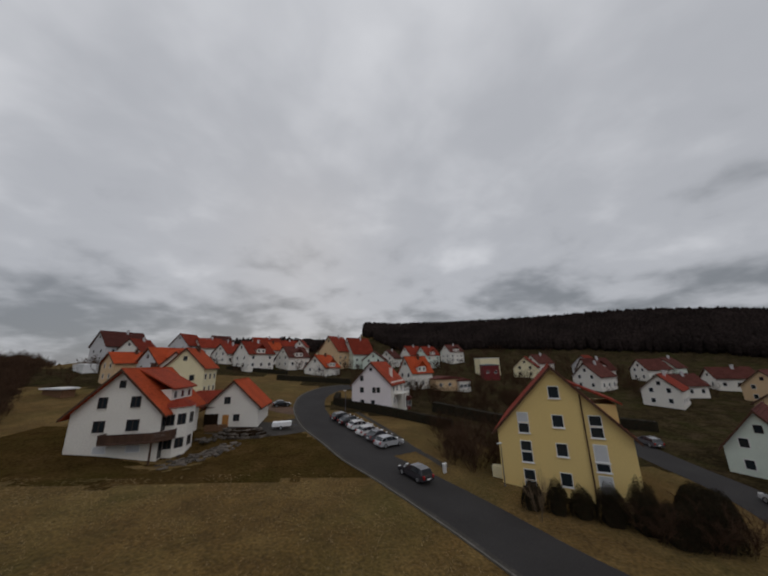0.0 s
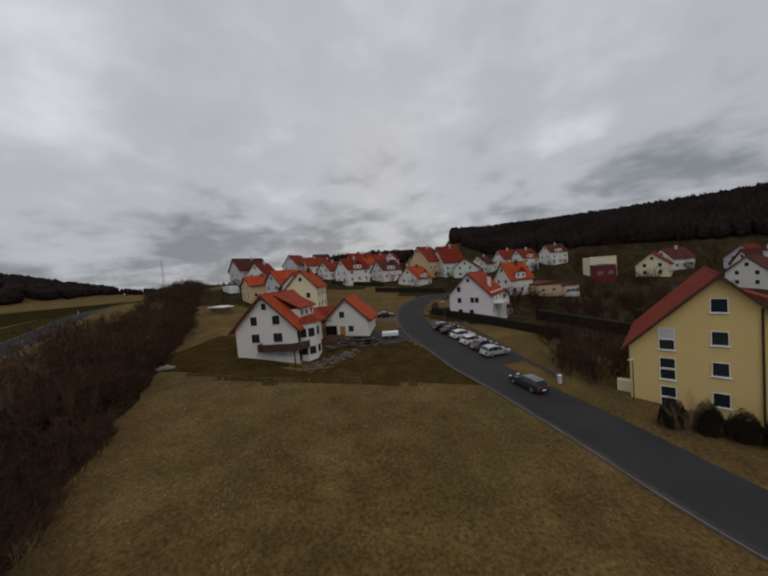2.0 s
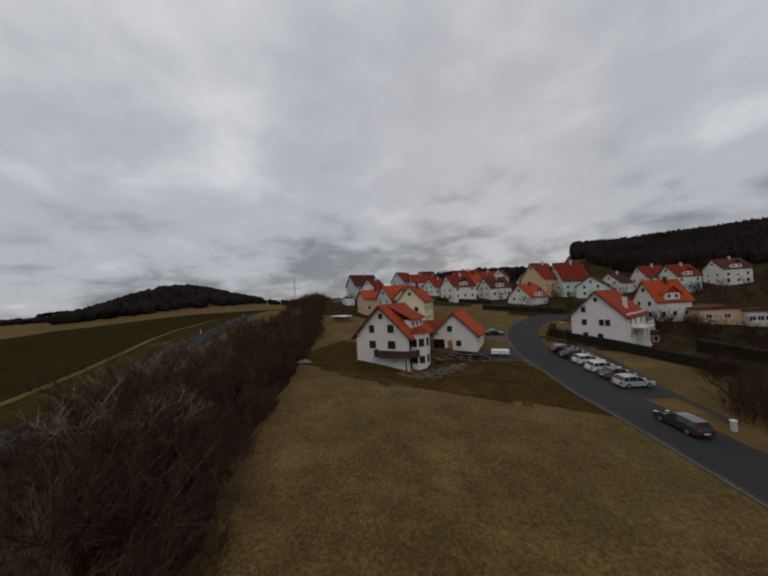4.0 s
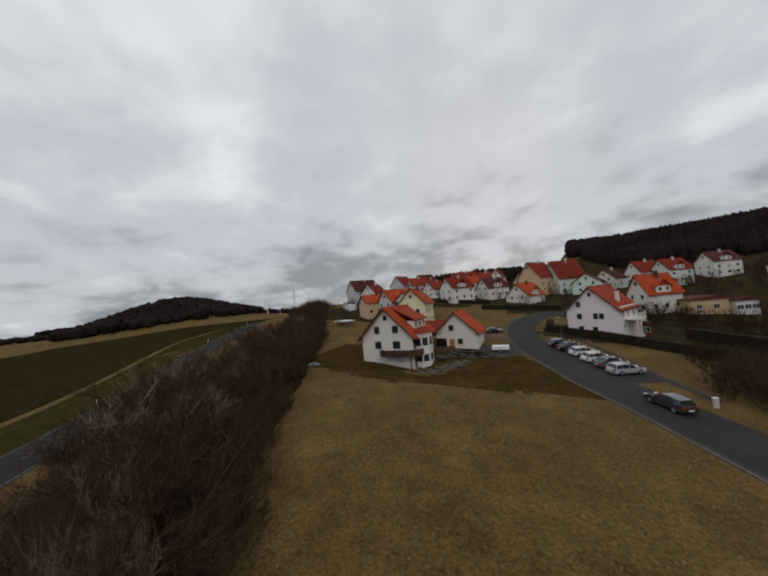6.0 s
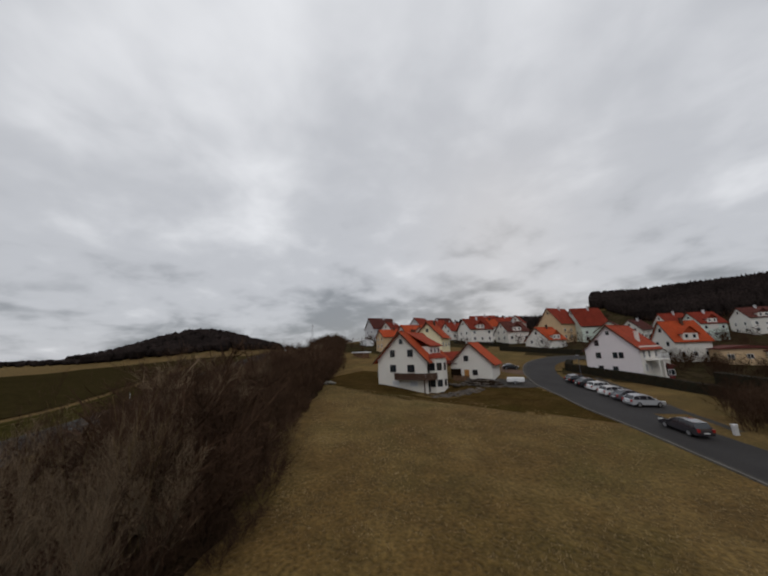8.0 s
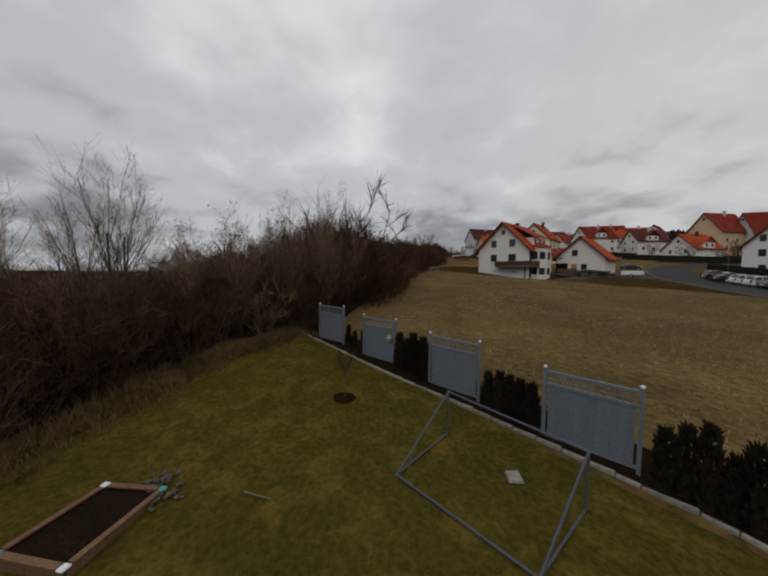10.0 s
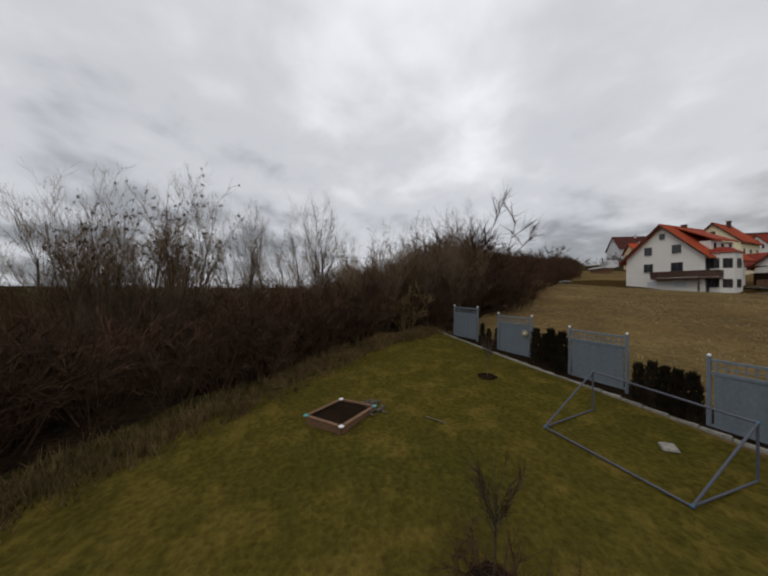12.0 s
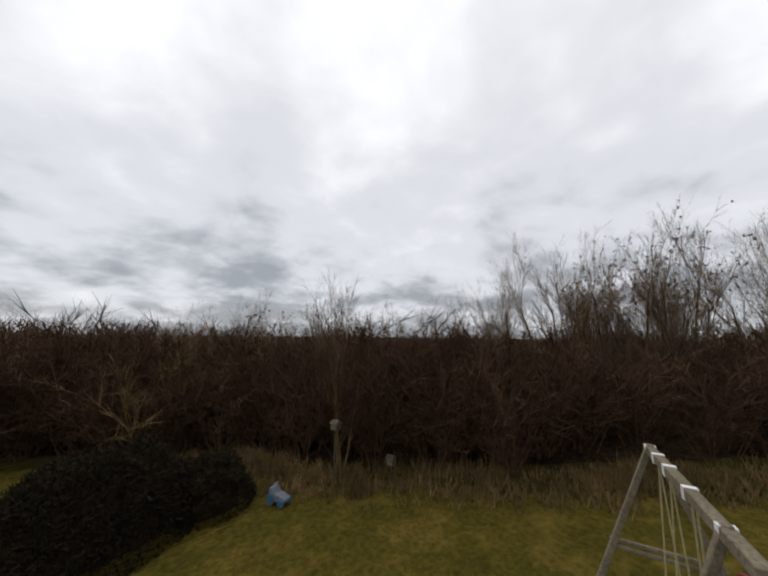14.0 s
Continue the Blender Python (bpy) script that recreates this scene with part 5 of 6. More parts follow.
def car(x, y, heading, paint_key, label, kind="estate", size=1.0):
    c = empty("car", x, y, (land(x, y) + 0.04), heading, label, "car", "parked cars")
    a = math.radians(heading)
    fx, fy = 1.3 * math.cos(a), 1.3 * math.sin(a)
    tilt = math.degrees(math.atan2(land(x + fx, y + fy) - land(x - fx, y - fy), 2.6))
    lean = math.degrees(math.atan2(land(x - fy, y + fx) - land(x + fy, y - fx), 2.6))
    c.matrix_basis = pose(x, y, land(x, y) + 0.05, 0, 0, heading) @ pose(0, 0, 0, lean, -tilt, 0) @ Matrix.Scale(size, 4)
    back = -2.05 if kind == "estate" else -1.6
    body = [(-2.2, 0.28), (2.15, 0.26), (2.22, 0.45), (2.15, 0.68), (1.25, 0.90), (0.95, 0.93), (-2.1, 0.95), (-2.22, 0.75), (-2.25, 0.45)]
    bm = bmesh.new()
    tapered(bm, body, 0.88, 0.06, 0.6)
    bevelled(bm, 0.05, 2)
    b = part("body", bm, M[paint_key], c, smooth=False)
    cabin = [(1.0, 0.92), (0.25, 1.38), (-0.6, 1.44), (back + 0.35, 1.38), (back, 0.94)] if kind == "estate" else [(1.0, 0.92), (0.25, 1.36), (-0.5, 1.42), (-1.1, 1.32), (-1.75, 0.94)]
    bm = bmesh.new()
    tapered(bm, cabin, 0.815, 0.17, 0.92)
    part("cabin_glass", bm, M["pane"], c)
    bm = bmesh.new()
    roof = [(0.22, 1.365), (-0.6, 1.43), (cabin[3][0] + 0.02, cabin[3][1] - 0.02), (cabin[3][0] - 0.03, cabin[3][1] + 0.035), (-0.6, 1.485), (0.25, 1.42)]
    tapered(bm, roof, 0.70, 0.03, 1.3)
    part("roof", bm, M[paint_key], c)
    for s in (-1, 1):
        for x0, z0, x1, z1 in ((1.0, 0.92, 0.25, 1.39), (-0.12, 0.93, -0.18, 1.42), (-1.1, 0.93, -1.15, 1.4), (cabin[4][0] + 0.02, 0.94, cabin[3][0], 1.38)):
            bm = bmesh.new()
            rod(bm, (x0, s * 0.822, z0), (x1, s * 0.665, z1), 0.035, n=4)
            part("pillar", bm, M[paint_key], c)
        bm = bmesh.new()
        box(bm, 2.02, s * 0.62 - 0.18, 0.58, 2.2, s * 0.62 + 0.18, 0.74)
        part("headlight", bm, M["frame_white"], c)
        bm = bmesh.new()
        box(bm, -2.27, s * 0.72 - 0.11, 0.62, -2.12, s * 0.72 + 0.11, 0.92)
        part("tail_light", bm, M["lamp_red"], c)
        bm = bmesh.new()
        box(bm, 0.72, s * 0.95 - 0.09, 0.9, 0.86, s * 0.95 + 0.09, 1.03)
        part("mirror", bm, M[paint_key], c)
    for wx in (1.35, -1.3):
        for wy in (-0.8, 0.8):
            wheel_part(c, wx, wy)
    bm = bmesh.new()
    box(bm, -2.28, -0.27, 0.5, -2.24, 0.27, 0.61)
    part("number_plate", bm, M["plastic_white"], c)
    return c


for x, y, p, kind, lab in ((28.6, 16.6, "car_black", "estate", "black estate car parked beside the street"), (29.9, 14.2, "car_black", "saloon", "black saloon car parked beside the street"), (31.6, 11.3, "car_white", "estate", "white estate car parked beside the street"),
                           (32.9, 7.7, "car_white", "estate", "white van-like car parked beside the street"), (34.1, 5.0, "car_grey", "saloon", "dark grey saloon car parked beside the street"), (35.2, 2.0, "car_silver", "estate", "silver estate car parked beside the street")):
    car(x, y, 28 + (x * 13) % 5, p, lab, kind)
car(36.3, -9.1, 119, "car_dark", "dark grey estate car standing on the street", size=0.94)
car(15.5, 26.0, 20, "car_black", "small dark car on the garage yard", "saloon", 0.85)
for x, y, hd, p in ((72.3, -17.4, 70, "car_silver"), (66.8, -27.8, 55, "car_silver"), (71.5, -23.4, 60, "car_blue"), (80.5, 3.5, 80, "car_grey")):
    car(x, y, hd, p, "car parked along the narrow side street", "saloon" if p == "car_blue" else "estate")


def trailer(x, y, heading):
    t = empty("trailer", x, y, land(x, y) + 0.04, heading, "white car trailer standing on the yard", "trailer")
    bm = bmesh.new()
    box(bm, -1.5, -0.75, 0.45, 1.5, 0.75, 1.15)
    bevelled(bm, 0.06, 2)
    part("box", bm, M["plastic_white"], t)
    bm = bmesh.new()
    rod(bm, (1.5, 0, 0.5), (2.5, 0, 0.5), 0.05)
    part("drawbar", bm, M["tube"], t)
    for s in (-0.82, 0.82):
        wheel_part(t, -0.1, s, 0.3)


trailer(18.5, 10.5, 5)

# ---- garden ----
LAWN_EDGE = [(14.6, -49.6), (18, -49.45), (21.6, -49.35), (25.2, -49.05), (28.7, -48.9), (29.9, -48.9), (30.7, -49.15), (31.2, -49.75), (31.5, -50.6), (31.8, -52.0), (32.1, -54), (32.3, -57)]
KERB_LINE = along(LAWN_EDGE, 0.5)


def lawn():
    """The garden grass, from the fence to the rough verge below the bushes."""
    bm = bmesh.new()
    xs, ys = grid_axis([(12, 64, 0.6)]), grid_axis([(-108, -49.2, 0.6)])
    grid = {}
    for j, y in enumerate(ys):
        for i, x in enumerate(xs):
            grid[i, j] = bm.verts.new((x, y, land(x, y) + 0.025 + 0.03 * noise.noise((x * 0.5, y * 0.5, 3))))
    pts = [(p.x, p.y) for p in NEAR_EDGE]

    def inside(x, y):
        # right of the thicket's edge
        k = min(range(0, len(pts) - 1), key=lambda i: (pts[i][0] - x) ** 2 + (pts[i][1] - y) ** 2)
        (ax, ay), (bx, by) = pts[k], pts[k + 1]
        return (bx - ax) * (y - ay) - (by - ay) * (x - ax) > 0

    for j in range(len(ys) - 1):
        for i in range(len(xs) - 1):
            if inside(xs[i], ys[j]):
                bm.faces.new((grid[i, j], grid[i + 1, j], grid[i + 1, j + 1], grid[i, j + 1]))
    bmesh.ops.delete(bm, geom=[v for v in bm.verts if not v.link_faces], context="VERTS")
    return tagged(part("lawn", bm, M["lawn"], smooth=True), "mossy green garden lawn with worn yellow patches", "lawn", kind="structure")


lawn()
GARDEN_EDGE = [p for p in NEAR_EDGE if -90 < p.y < -50]
ribbon("verge_garden", [p + Vector((0.9 * noise.noise((p.x * 0.4, p.y * 0.4, 2)), 0.9 * noise.noise((p.x * 0.4, p.y * 0.4, 7)))) for p in GARDEN_EDGE], -0.5, 0.9, 0.045, M["verge"], "rough dry grass verge below the bushes", "verge", 3)
# dark bed along the kerb, its dark colour running on round the curve
ribbon("bed", KERB_LINE, -1.5, -0.1, 0.035, M["soil_and_shade"], "dark bed along the garden kerb, bare soil under the thujas", "bed", 3)


def kerb_stone_mesh():
    bm = bmesh.new()
    box(bm, -0.242, -0.042, -0.1, 0.242, 0.042, 0.04)
    bevelled(bm, 0.015)
    me = bpy.data.meshes.new("kerb_stone")
    bm.to_mesh(me)
    bm.free()
    me.materials.append(M["stone"])
    return me


edging = empty("kerb_edging", 0, 0, 0, 0, "pale stone edging round the lawn", "edging", kind="structure")
stone_me = kerb_stone_mesh()
r3 = random.Random(3)
for i in range(len(KERB_LINE) - 1):
    p, q = KERB_LINE[i], KERB_LINE[i + 1]
    m = (p + q) / 2
    s = hang("stone", stone_me, M["stone"], edging)
    s.matrix_basis = pose(m.x, m.y, land(m.x, m.y) + 0.03 + r3.uniform(-0.012, 0.012), r3.uniform(-3, 3), r3.uniform(-2, 2), math.degrees(math.atan2(q.y - p.y, q.x - p.x)) + r3.uniform(-2, 2)) @ Matrix.Diagonal((max(0.6, (q - p).length / 0.5), 1, 1, 1))


def fence_panel(w=1.67, h=1.6):
    p = empty("fence_panel", 0, 0, 0, 0, "blue-grey wooden privacy panel with open lattice top", "fence panel", "privacy panels along the garden")
    n = 12
    top = h - 0.34
    for k in range(n):
        x0, x1 = 0.05 + (w - 0.1) * k / n, 0.05 + (w - 0.1) * (k + 1) / n
        bm = bmesh.new()
        box(bm, x0 + 0.001, -0.012, 0.04, x1 - 0.001, 0.012, top)
        part("slat", bm, M["panel"], p)
    for z0, z1 in ((0.02, 0.08), (top - 0.02, top + 0.05), (h - 0.06, h)):
        bm = bmesh.new()
        box(bm, 0.0, -0.03, z0, w, 0.03, z1)
        part("rail", bm, M["panel_post"], p)
    bm = bmesh.new()
    for k in range(11):
        x = 0.1 + (w - 0.2) * k / 10
        box(bm, x - 0.012, -0.01, top + 0.05, x + 0.012, 0.01, h - 0.06)
    box(bm, 0.02, -0.008, top + 0.14, w - 0.02, 0.008, top + 0.165)
    part("lattice", bm, M["panel_post"], p)
    for x in (-0.04, w + 0.04):
        bm = bmesh.new()
        box(bm, x - 0.035, -0.035, -0.3, x + 0.035, 0.035, h + 0.06)
        q = part("post", bm, M["panel_post"], p)
        bm = bmesh.new()
        bmesh.ops.create_uvsphere(bm, u_segments=8, v_segments=6, radius=0.042, matrix=Matrix.Translation((x, 0, h + 0.08)))
        part("post_cap", bm, M["plastic_white"], q)
    return p


first_panel = fence_panel()
PANELS = [(16.72, -49.15, 18.45, -48.9), (19.93, -48.86, 21.64, -48.68), (23.34, -48.68, 25.1, -48.56), (26.9, -48.66, 28.65, -48.56), (30.35, -48.68, 32.1, -48.55)]
for k, (x0, y0, x1, y1) in enumerate(PANELS):
    m = pose(x0, y0, land((x0 + x1) / 2, y0) + 0.06, 0, 0, math.degrees(math.atan2(y1 - y0, x1 - x0)))
    if k == 0:
        first_panel.matrix_basis = m
    else:
        copy_thing(first_panel, m)


def thuja_mesh(seed, h=1.1, r=0.24):
    rg = random.Random(seed)
    s = Soup()
    for _ in range(420):
        z = rg.uniform(0.02, 1) ** 0.85
        a = rg.uniform(0, 2 * math.pi)
        rr = r * (1 - z ** 2.2) ** 0.5 * rg.uniform(0.55, 1.0) + 0.02
        p = Vector((rr * math.cos(a), rr * math.sin(a), z * h * 0.93))
        d = Vector((math.cos(a) * 0.5, math.sin(a) * 0.5, 1.1)) + 0.35 * rnd_dir(rg)
        s.blade(p, d.normalized() * rg.uniform(0.10, 0.2), rnd_dir(rg) * 0.045)
    bm = bmesh.new()
    bmesh.ops.create_cone(bm, cap_ends=True, segments=9, radius1=r * 0.75, radius2=r * 0.15, depth=h * 0.85, matrix=Matrix.Translation((0, 0, h * 0.43)))
    k = len(s.v)
    s.v += [v.co.copy() for v in bm.verts]
    bm.verts.index_update()
    s.f += [tuple(k + v.index for v in f.verts) for f in bm.faces]
    bm.free()
    me = s.mesh("thuja")
    me.materials.append(M["conifer"])
    return me


THUJA = [thuja_mesh(k, 1.2 + 0.1 * k, 0.145 + 0.015 * (k % 2)) for k in range(4)]
for a, b, n in (((18.75, -48.8), (19.6, -48.75), 3), ((21.95, -48.7), (23.05, -48.7), 5), ((25.45, -48.65), (26.6, -48.65), 5), ((28.95, -48.6), (30.1, -48.6), 5)):
    for k in range(n):
        x, y = a[0] + (b[0] - a[0]) * k / (n - 1), a[1] + (b[1] - a[1]) * k / (n - 1)
        t = new("thuja", THUJA[(k + n) % 4])
        sc = r3.uniform(0.82, 1.1) * (0.75 if a[0] < 20 else 1.0)
        t.matrix_basis = pose(x + r3.uniform(-0.06, 0.06), y + r3.uniform(-0.08, 0.08), land(x, y) + 0.0, 0, 0, r3.uniform(0, 360)) @ Matrix.Diagonal((sc, sc, sc * r3.uniform(0.9, 1.1), 1))
        tagged(t, "small dark columnar thuja between the fence panels", "shrub", "thuja row along the fence")


def sandbox():
    # the four corners, then boards and corner caps between them
    C = [Vector(p) for p in ((24.16, -56.86, 0), (23.22, -55.77, 0), (22.45, -56.55, 0), (23.3, -57.6, 0))]
    z = land(23.3, -56.7) + 0.03
    s = empty("sandbox", 23.3, -56.7, z, 0, "square sandbox of reddish boards filled with dark earth", "sandbox")
    C = [c - Vector((23.3, -56.7, 0)) for c in C]
    for i in range(4):
        a, b = C[i], C[(i + 1) % 4]
        d = (b - a).normalized()
        n = Vector((-d.y, d.x, 0))
        bm = bmesh.new()
        L_ = (b - a).length
        m = Matrix.Translation((a + b) / 2) @ Matrix.Rotation(math.atan2(d.y, d.x), 4, "Z")
        box(bm, -L_ / 2 + 0.02, -0.015, -0.1, L_ / 2 - 0.02, 0.015, 0.13, m)
        part("side_board", bm, M["sand_wood"], s)
        bm = bmesh.new()
        box(bm, -L_ / 2 + 0.08, -0.05, 0.13, L_ / 2 - 0.08, 0.05, 0.155, m)
        part("seat_board", bm, M["sand_wood"], s)
        bm = bmesh.new()
        box(bm, -0.06, -0.06, 0.12, 0.06, 0.06, 0.168, Matrix.Translation(a) @ Matrix.Rotation(math.atan2(d.y, d.x), 4, "Z"))
        bevelled(bm, 0.02)
        part("corner_cap", bm, M["plastic_white"] if i % 2 == 0 else M["cap_teal"], s)
    # filling lies close under the rim, in one dark colour
    bm = bmesh.new()
    mid = sum(C, Vector()) / 4
    vs = [bm.verts.new((c.x * 0.99, c.y * 0.99, 0.1)) for c in C]
    f = bm.faces.new(vs)
    bmesh.ops.subdivide_edges(bm, edges=bm.edges[:], cuts=8, use_grid_fill=True)
    for v in bm.verts:
        v.co.z += 0.02 * noise.noise(v.co * 3)
    part("sand", bm, M["soil_and_shade"], s, "dark earth filling")


sandbox()


def heap(name, x, y, n, rad, size, mat, label, category, seed, h=0.2):
    """A loose heap of broken pieces, each a part."""
    rg = random.Random(seed)
    e = empty(name, x, y, land(x, y), 0, label, category)
    for k in range(n):
        bm = bmesh.new()
        s = size * rg.uniform(0.5, 1.2)
        bmesh.ops.create_icosphere(bm, subdivisions=1, radius=s)
        for v in bm.verts:
            v.co = Vector((v.co.x * rg.uniform(0.8, 1.3), v.co.y * rg.uniform(0.8, 1.2), v.co.z * 0.6)) + rnd_dir(rg) * s * 0.2
        o = part("piece", bm, M[mat], e)
        a, q = rg.uniform(0, 6.28), rad * rg.random() ** 0.6
        o.matrix_basis = pose(q * math.cos(a), q * math.sin(a) * 0.6, s * 0.4 + h * (1 - q / rad), 0, 0, rg.uniform(0, 360))
    return e


heap("pebble_heap", 23.04, -55.74, 90, 0.62, 0.045, "rubble", "heap of dark and pale pebbles beside the sandbox", "stones", 4, 0.1)


def goal():
    g = empty("football_goal", 0, 0, 0, 0, "bare tubular goal frame without net, lying open to the fence", "goal")
    nl, nr, fl, fr = Vector((25.59, -52.28, 0)), Vector((28.14, -52.04, 0)), Vector((25.41, -50.46, 0)), Vector((28.2, -50.31, 0))
    for v in (nl, nr, fl, fr):
        v.z = land(v.x, v.y) + 0.06
    h = Vector((0, 0, 1.0))

    def tube(name, a, b, r=0.022):
        bm = bmesh.new()
        rod(bm, a, b, r, n=8)
        return part(name, bm, M["tube"], g)

    tube("ground_bar", nl, nr)
    tube("crossbar", fl + h, fr + h)
    for a, b in ((nl, fl), (nr, fr)):
        tube("side_bar", a, b, 0.019)
        tube("upright", b, b + h)
        tube("stay", a, b + h, 0.021)
        for p in (a, b + h):
            bm = bmesh.new()
            bmesh.ops.create_uvsphere(bm, u_segments=8, v_segments=6, radius=0.036, matrix=Matrix.Translation(p))
            part("joint", bm, M["plastic_blue"], g)


goal()
bm = bmesh.new()
bmesh.ops.create_cone(bm, cap_ends=True, segments=4, radius1=0.2, radius2=0.18, depth=0.05)
for v in bm.verts:
    v.co += 0.03 * noise.noise_vector(v.co * 6)
st = part("stepping_stone", bm, M["stone"])
st.matrix_basis = pose(27.07, -50.56, land(27.07, -50.56) + 0.055)
tagged(st, "flat square pale slab lying on the lawn", "stone")
bm = bmesh.new()
rod(bm, (-0.28, 0, 0.03), (0.28, 0.03, 0.03), 0.02, 0.012, 5)
st = part("stick", bm, M["timber"])
st.matrix_basis = pose(24.37, -54.52, land(24.37, -54.52) + 0.03, 0, 0, 30)
tagged(st, "short pale stick lying in the grass", "stick")


def swing():
    s = empty("swing", 0, 0, 0, 0, "weathered timber swing with red end board and white seat", "swing")
    zt, zg = -3.05, land(28.5, -61)
    A, B = Vector((27.35, -61.4, zt)), Vector((29.92, -60.38, zt))
    along_v = (B - A).normalized()
    side = Vector((-along_v.y, along_v.x, 0))

    def beam(name, p, q, w, mat="timber"):
        bm = bmesh.new()
        d = (q - p)
        m = Matrix.Translation((p + q) / 2) @ d.to_track_quat("X", "Z").to_matrix().to_4x4()
        ln = d.length / 2
        box(bm, -ln, -w / 2, -w / 2, ln, w / 2, w / 2, m)
        bevelled(bm, 0.008)
        return part(name, bm, M[mat], s)

    beam("beam", A, A.lerp(B, 0.915), 0.1)
    for t, spread in ((0.04, 0.85), (0.74, 0.8)):
        top = A.lerp(B, t)
        for sg in (-1, 1):
            foot = top + side * sg * spread
            foot.z = land(foot.x, foot.y) - 0.1
            beam("leg", top + Vector((0, 0, 0.06)), foot, 0.068)
        p, q = top + side * spread * 0.62, top - side * spread * 0.62
        for dz in (0, 0.08) if t < 0.5 else (0,):
            a, b = p.copy(), q.copy()
            a.z = b.z = zt + (zg - zt) * 0.62 + dz
            beam("brace", a, b, 0.045)
    # end frame with the red board
    end = A.lerp(B, 0.89)
    bm = bmesh.new()
    o = end + along_v * 0.08
    pts = [o + side * 0.13 + Vector((0, 0, 0.0)), o - side * 0.13, o - side * 0.5 - Vector((0, 0, 1.0)) + along_v * 0.07, o + side * 0.5 - Vector((0, 0, 1.0)) + along_v * 0.07]
    lo, hi = [bm.verts.new(p) for p in pts], [bm.verts.new(p + along_v * 0.025) for p in pts]
    bm.faces.new(lo)
    bm.faces.new(hi[::-1])
    for i in range(4):
        bm.faces.new((lo[i], hi[i], hi[(i + 1) % 4], lo[(i + 1) % 4]))
    bmesh.ops.recalc_face_normals(bm, faces=bm.faces[:])
    part("end_board", bm, M["board_red"], s, "dark red painted end board")
    bm = bmesh.new()
    c = o - Vector((0, 0, 0.88)) + along_v * 0.12
    box(bm, -0.012, -0.09, -0.05, 0.012, 0.09, 0.05, Matrix.Translation(c) @ Matrix.Rotation(math.atan2(along_v.y, along_v.x), 4, "Z"))
    part("badge", bm, M["stone"], s)
    # seat on ropes
    seat_z = -4.72
    a, b = A.lerp(B, 0.16), A.lerp(B, 0.3)
    bm = bmesh.new()
    m = Matrix.Translation((a + b) / 2 + Vector((0, 0, seat_z - zt))) @ Matrix.Rotation(math.atan2(along_v.y, along_v.x), 4, "Z")
    prism(bm, [(-0.3, 0.0), (0.3, 0.0), (0.3, 0.05), (-0.3, 0.05)], -0.1, 0.1, "y")
    box(bm, -0.3, 0.06, 0.05, 0.3, 0.1, 0.28)
    bmesh.ops.transform(bm, matrix=m, verts=bm.verts[:])
    part("seat", bm, M["plastic_white"], s, "white plastic seat")
    for p in (a, b):
        for w in (-0.08, 0.08):
            q = p + side * w
            q.z = seat_z + 0.05
            bm = bmesh.new()
            rod(bm, p, q, 0.009, n=5)
            part("rope", bm, M["rope"], s)
    p = A.lerp(B, 0.5)
    for w in (0.0, 0.12):
        bm = bmesh.new()
        rod(bm, p + along_v * w, p + along_v * w - Vector((0, 0, 1.5)), 0.009, n=5)
        part("rope", bm, M["rope"], s)
    for t in (0.04, 0.16, 0.3, 0.5, 0.74):
        bm = bmesh.new()
        m = Matrix.Translation(A.lerp(B, t)) @ Matrix.Rotation(math.atan2(along_v.y, along_v.x), 4, "Z")
        box(bm, -0.03, -0.056, -0.056, 0.03, 0.056, 0.056, m)
        part("strap", bm, M["frame_white"], s, "pale metal strap")


swing()


def shrub(x, y, h, seed, label, mat="twig", stems=9, name="shrub"):
    o = bush_object(name, bush_mesh(seed, h, stems, 4, 6, 0.014), mat)
    o.matrix_basis = pose(x, y, land(x, y))
    return tagged(o, label, "shrub")




def sapling(x, y, h, seed, label):
    """A young tree: one thin stem, rising twigs and a ring of dug soil."""
    rg = random.Random(seed)
    t = empty("sapling", x, y, land(x, y) + 0.03, 0, label, "tree")
    s, tw = Soup(), Soup()
    top = Vector((0.03, 0.02, h * 0.55))
    s.rod(Vector((0, 0, -0.1)), top, 0.017, 0.012, 6)
    for k in range(24):
        a = rg.uniform(0, 6.28)
        o = top * rg.uniform(0.55, 1.0)
        e = o + Vector((math.cos(a) * 0.3, math.sin(a) * 0.3, 0.62)).normalized() * h * rg.uniform(0.28, 0.5)
        s.rod(o, e, 0.006, 0.003, 4)
        for _ in range(9):
            w = o.lerp(e, rg.uniform(0.2, 1))
            tw.blade(w, ((e - o).normalized() + 0.7 * rnd_dir(rg, 0.3)).normalized() * rg.uniform(0.15, 0.35), rnd_dir(rg) * 0.007)
    hang("trunk", s.mesh("trunk"), M["bark"], t)
    hang("crown", tw.mesh("crown"), M["twig"], t)
    bm = bmesh.new()
    bmesh.ops.create_cone(bm, cap_ends=True, segments=16, radius1=0.34, radius2=0.2, depth=0.05, matrix=Matrix.Translation((0, 0, 0.03)))
    for v in bm.verts:
        v.co += 0.06 * noise.noise_vector(v.co * 4 + Vector((seed, 0, 0)))
    part("soil_ring", bm, M["soil_and_shade"], t, "ring of dark dug soil")


sapling(22.42, -51.43, 1.6, 301, "thin young bare tree planted before the fence")
sapling(28.0, -55.7, 1.8, 302, "slender young bare tree standing on the lawn")
shrub(28.25, -55.6, 0.5, 303, "low dark twiggy shrub at the foot of a sapling", stems=14)


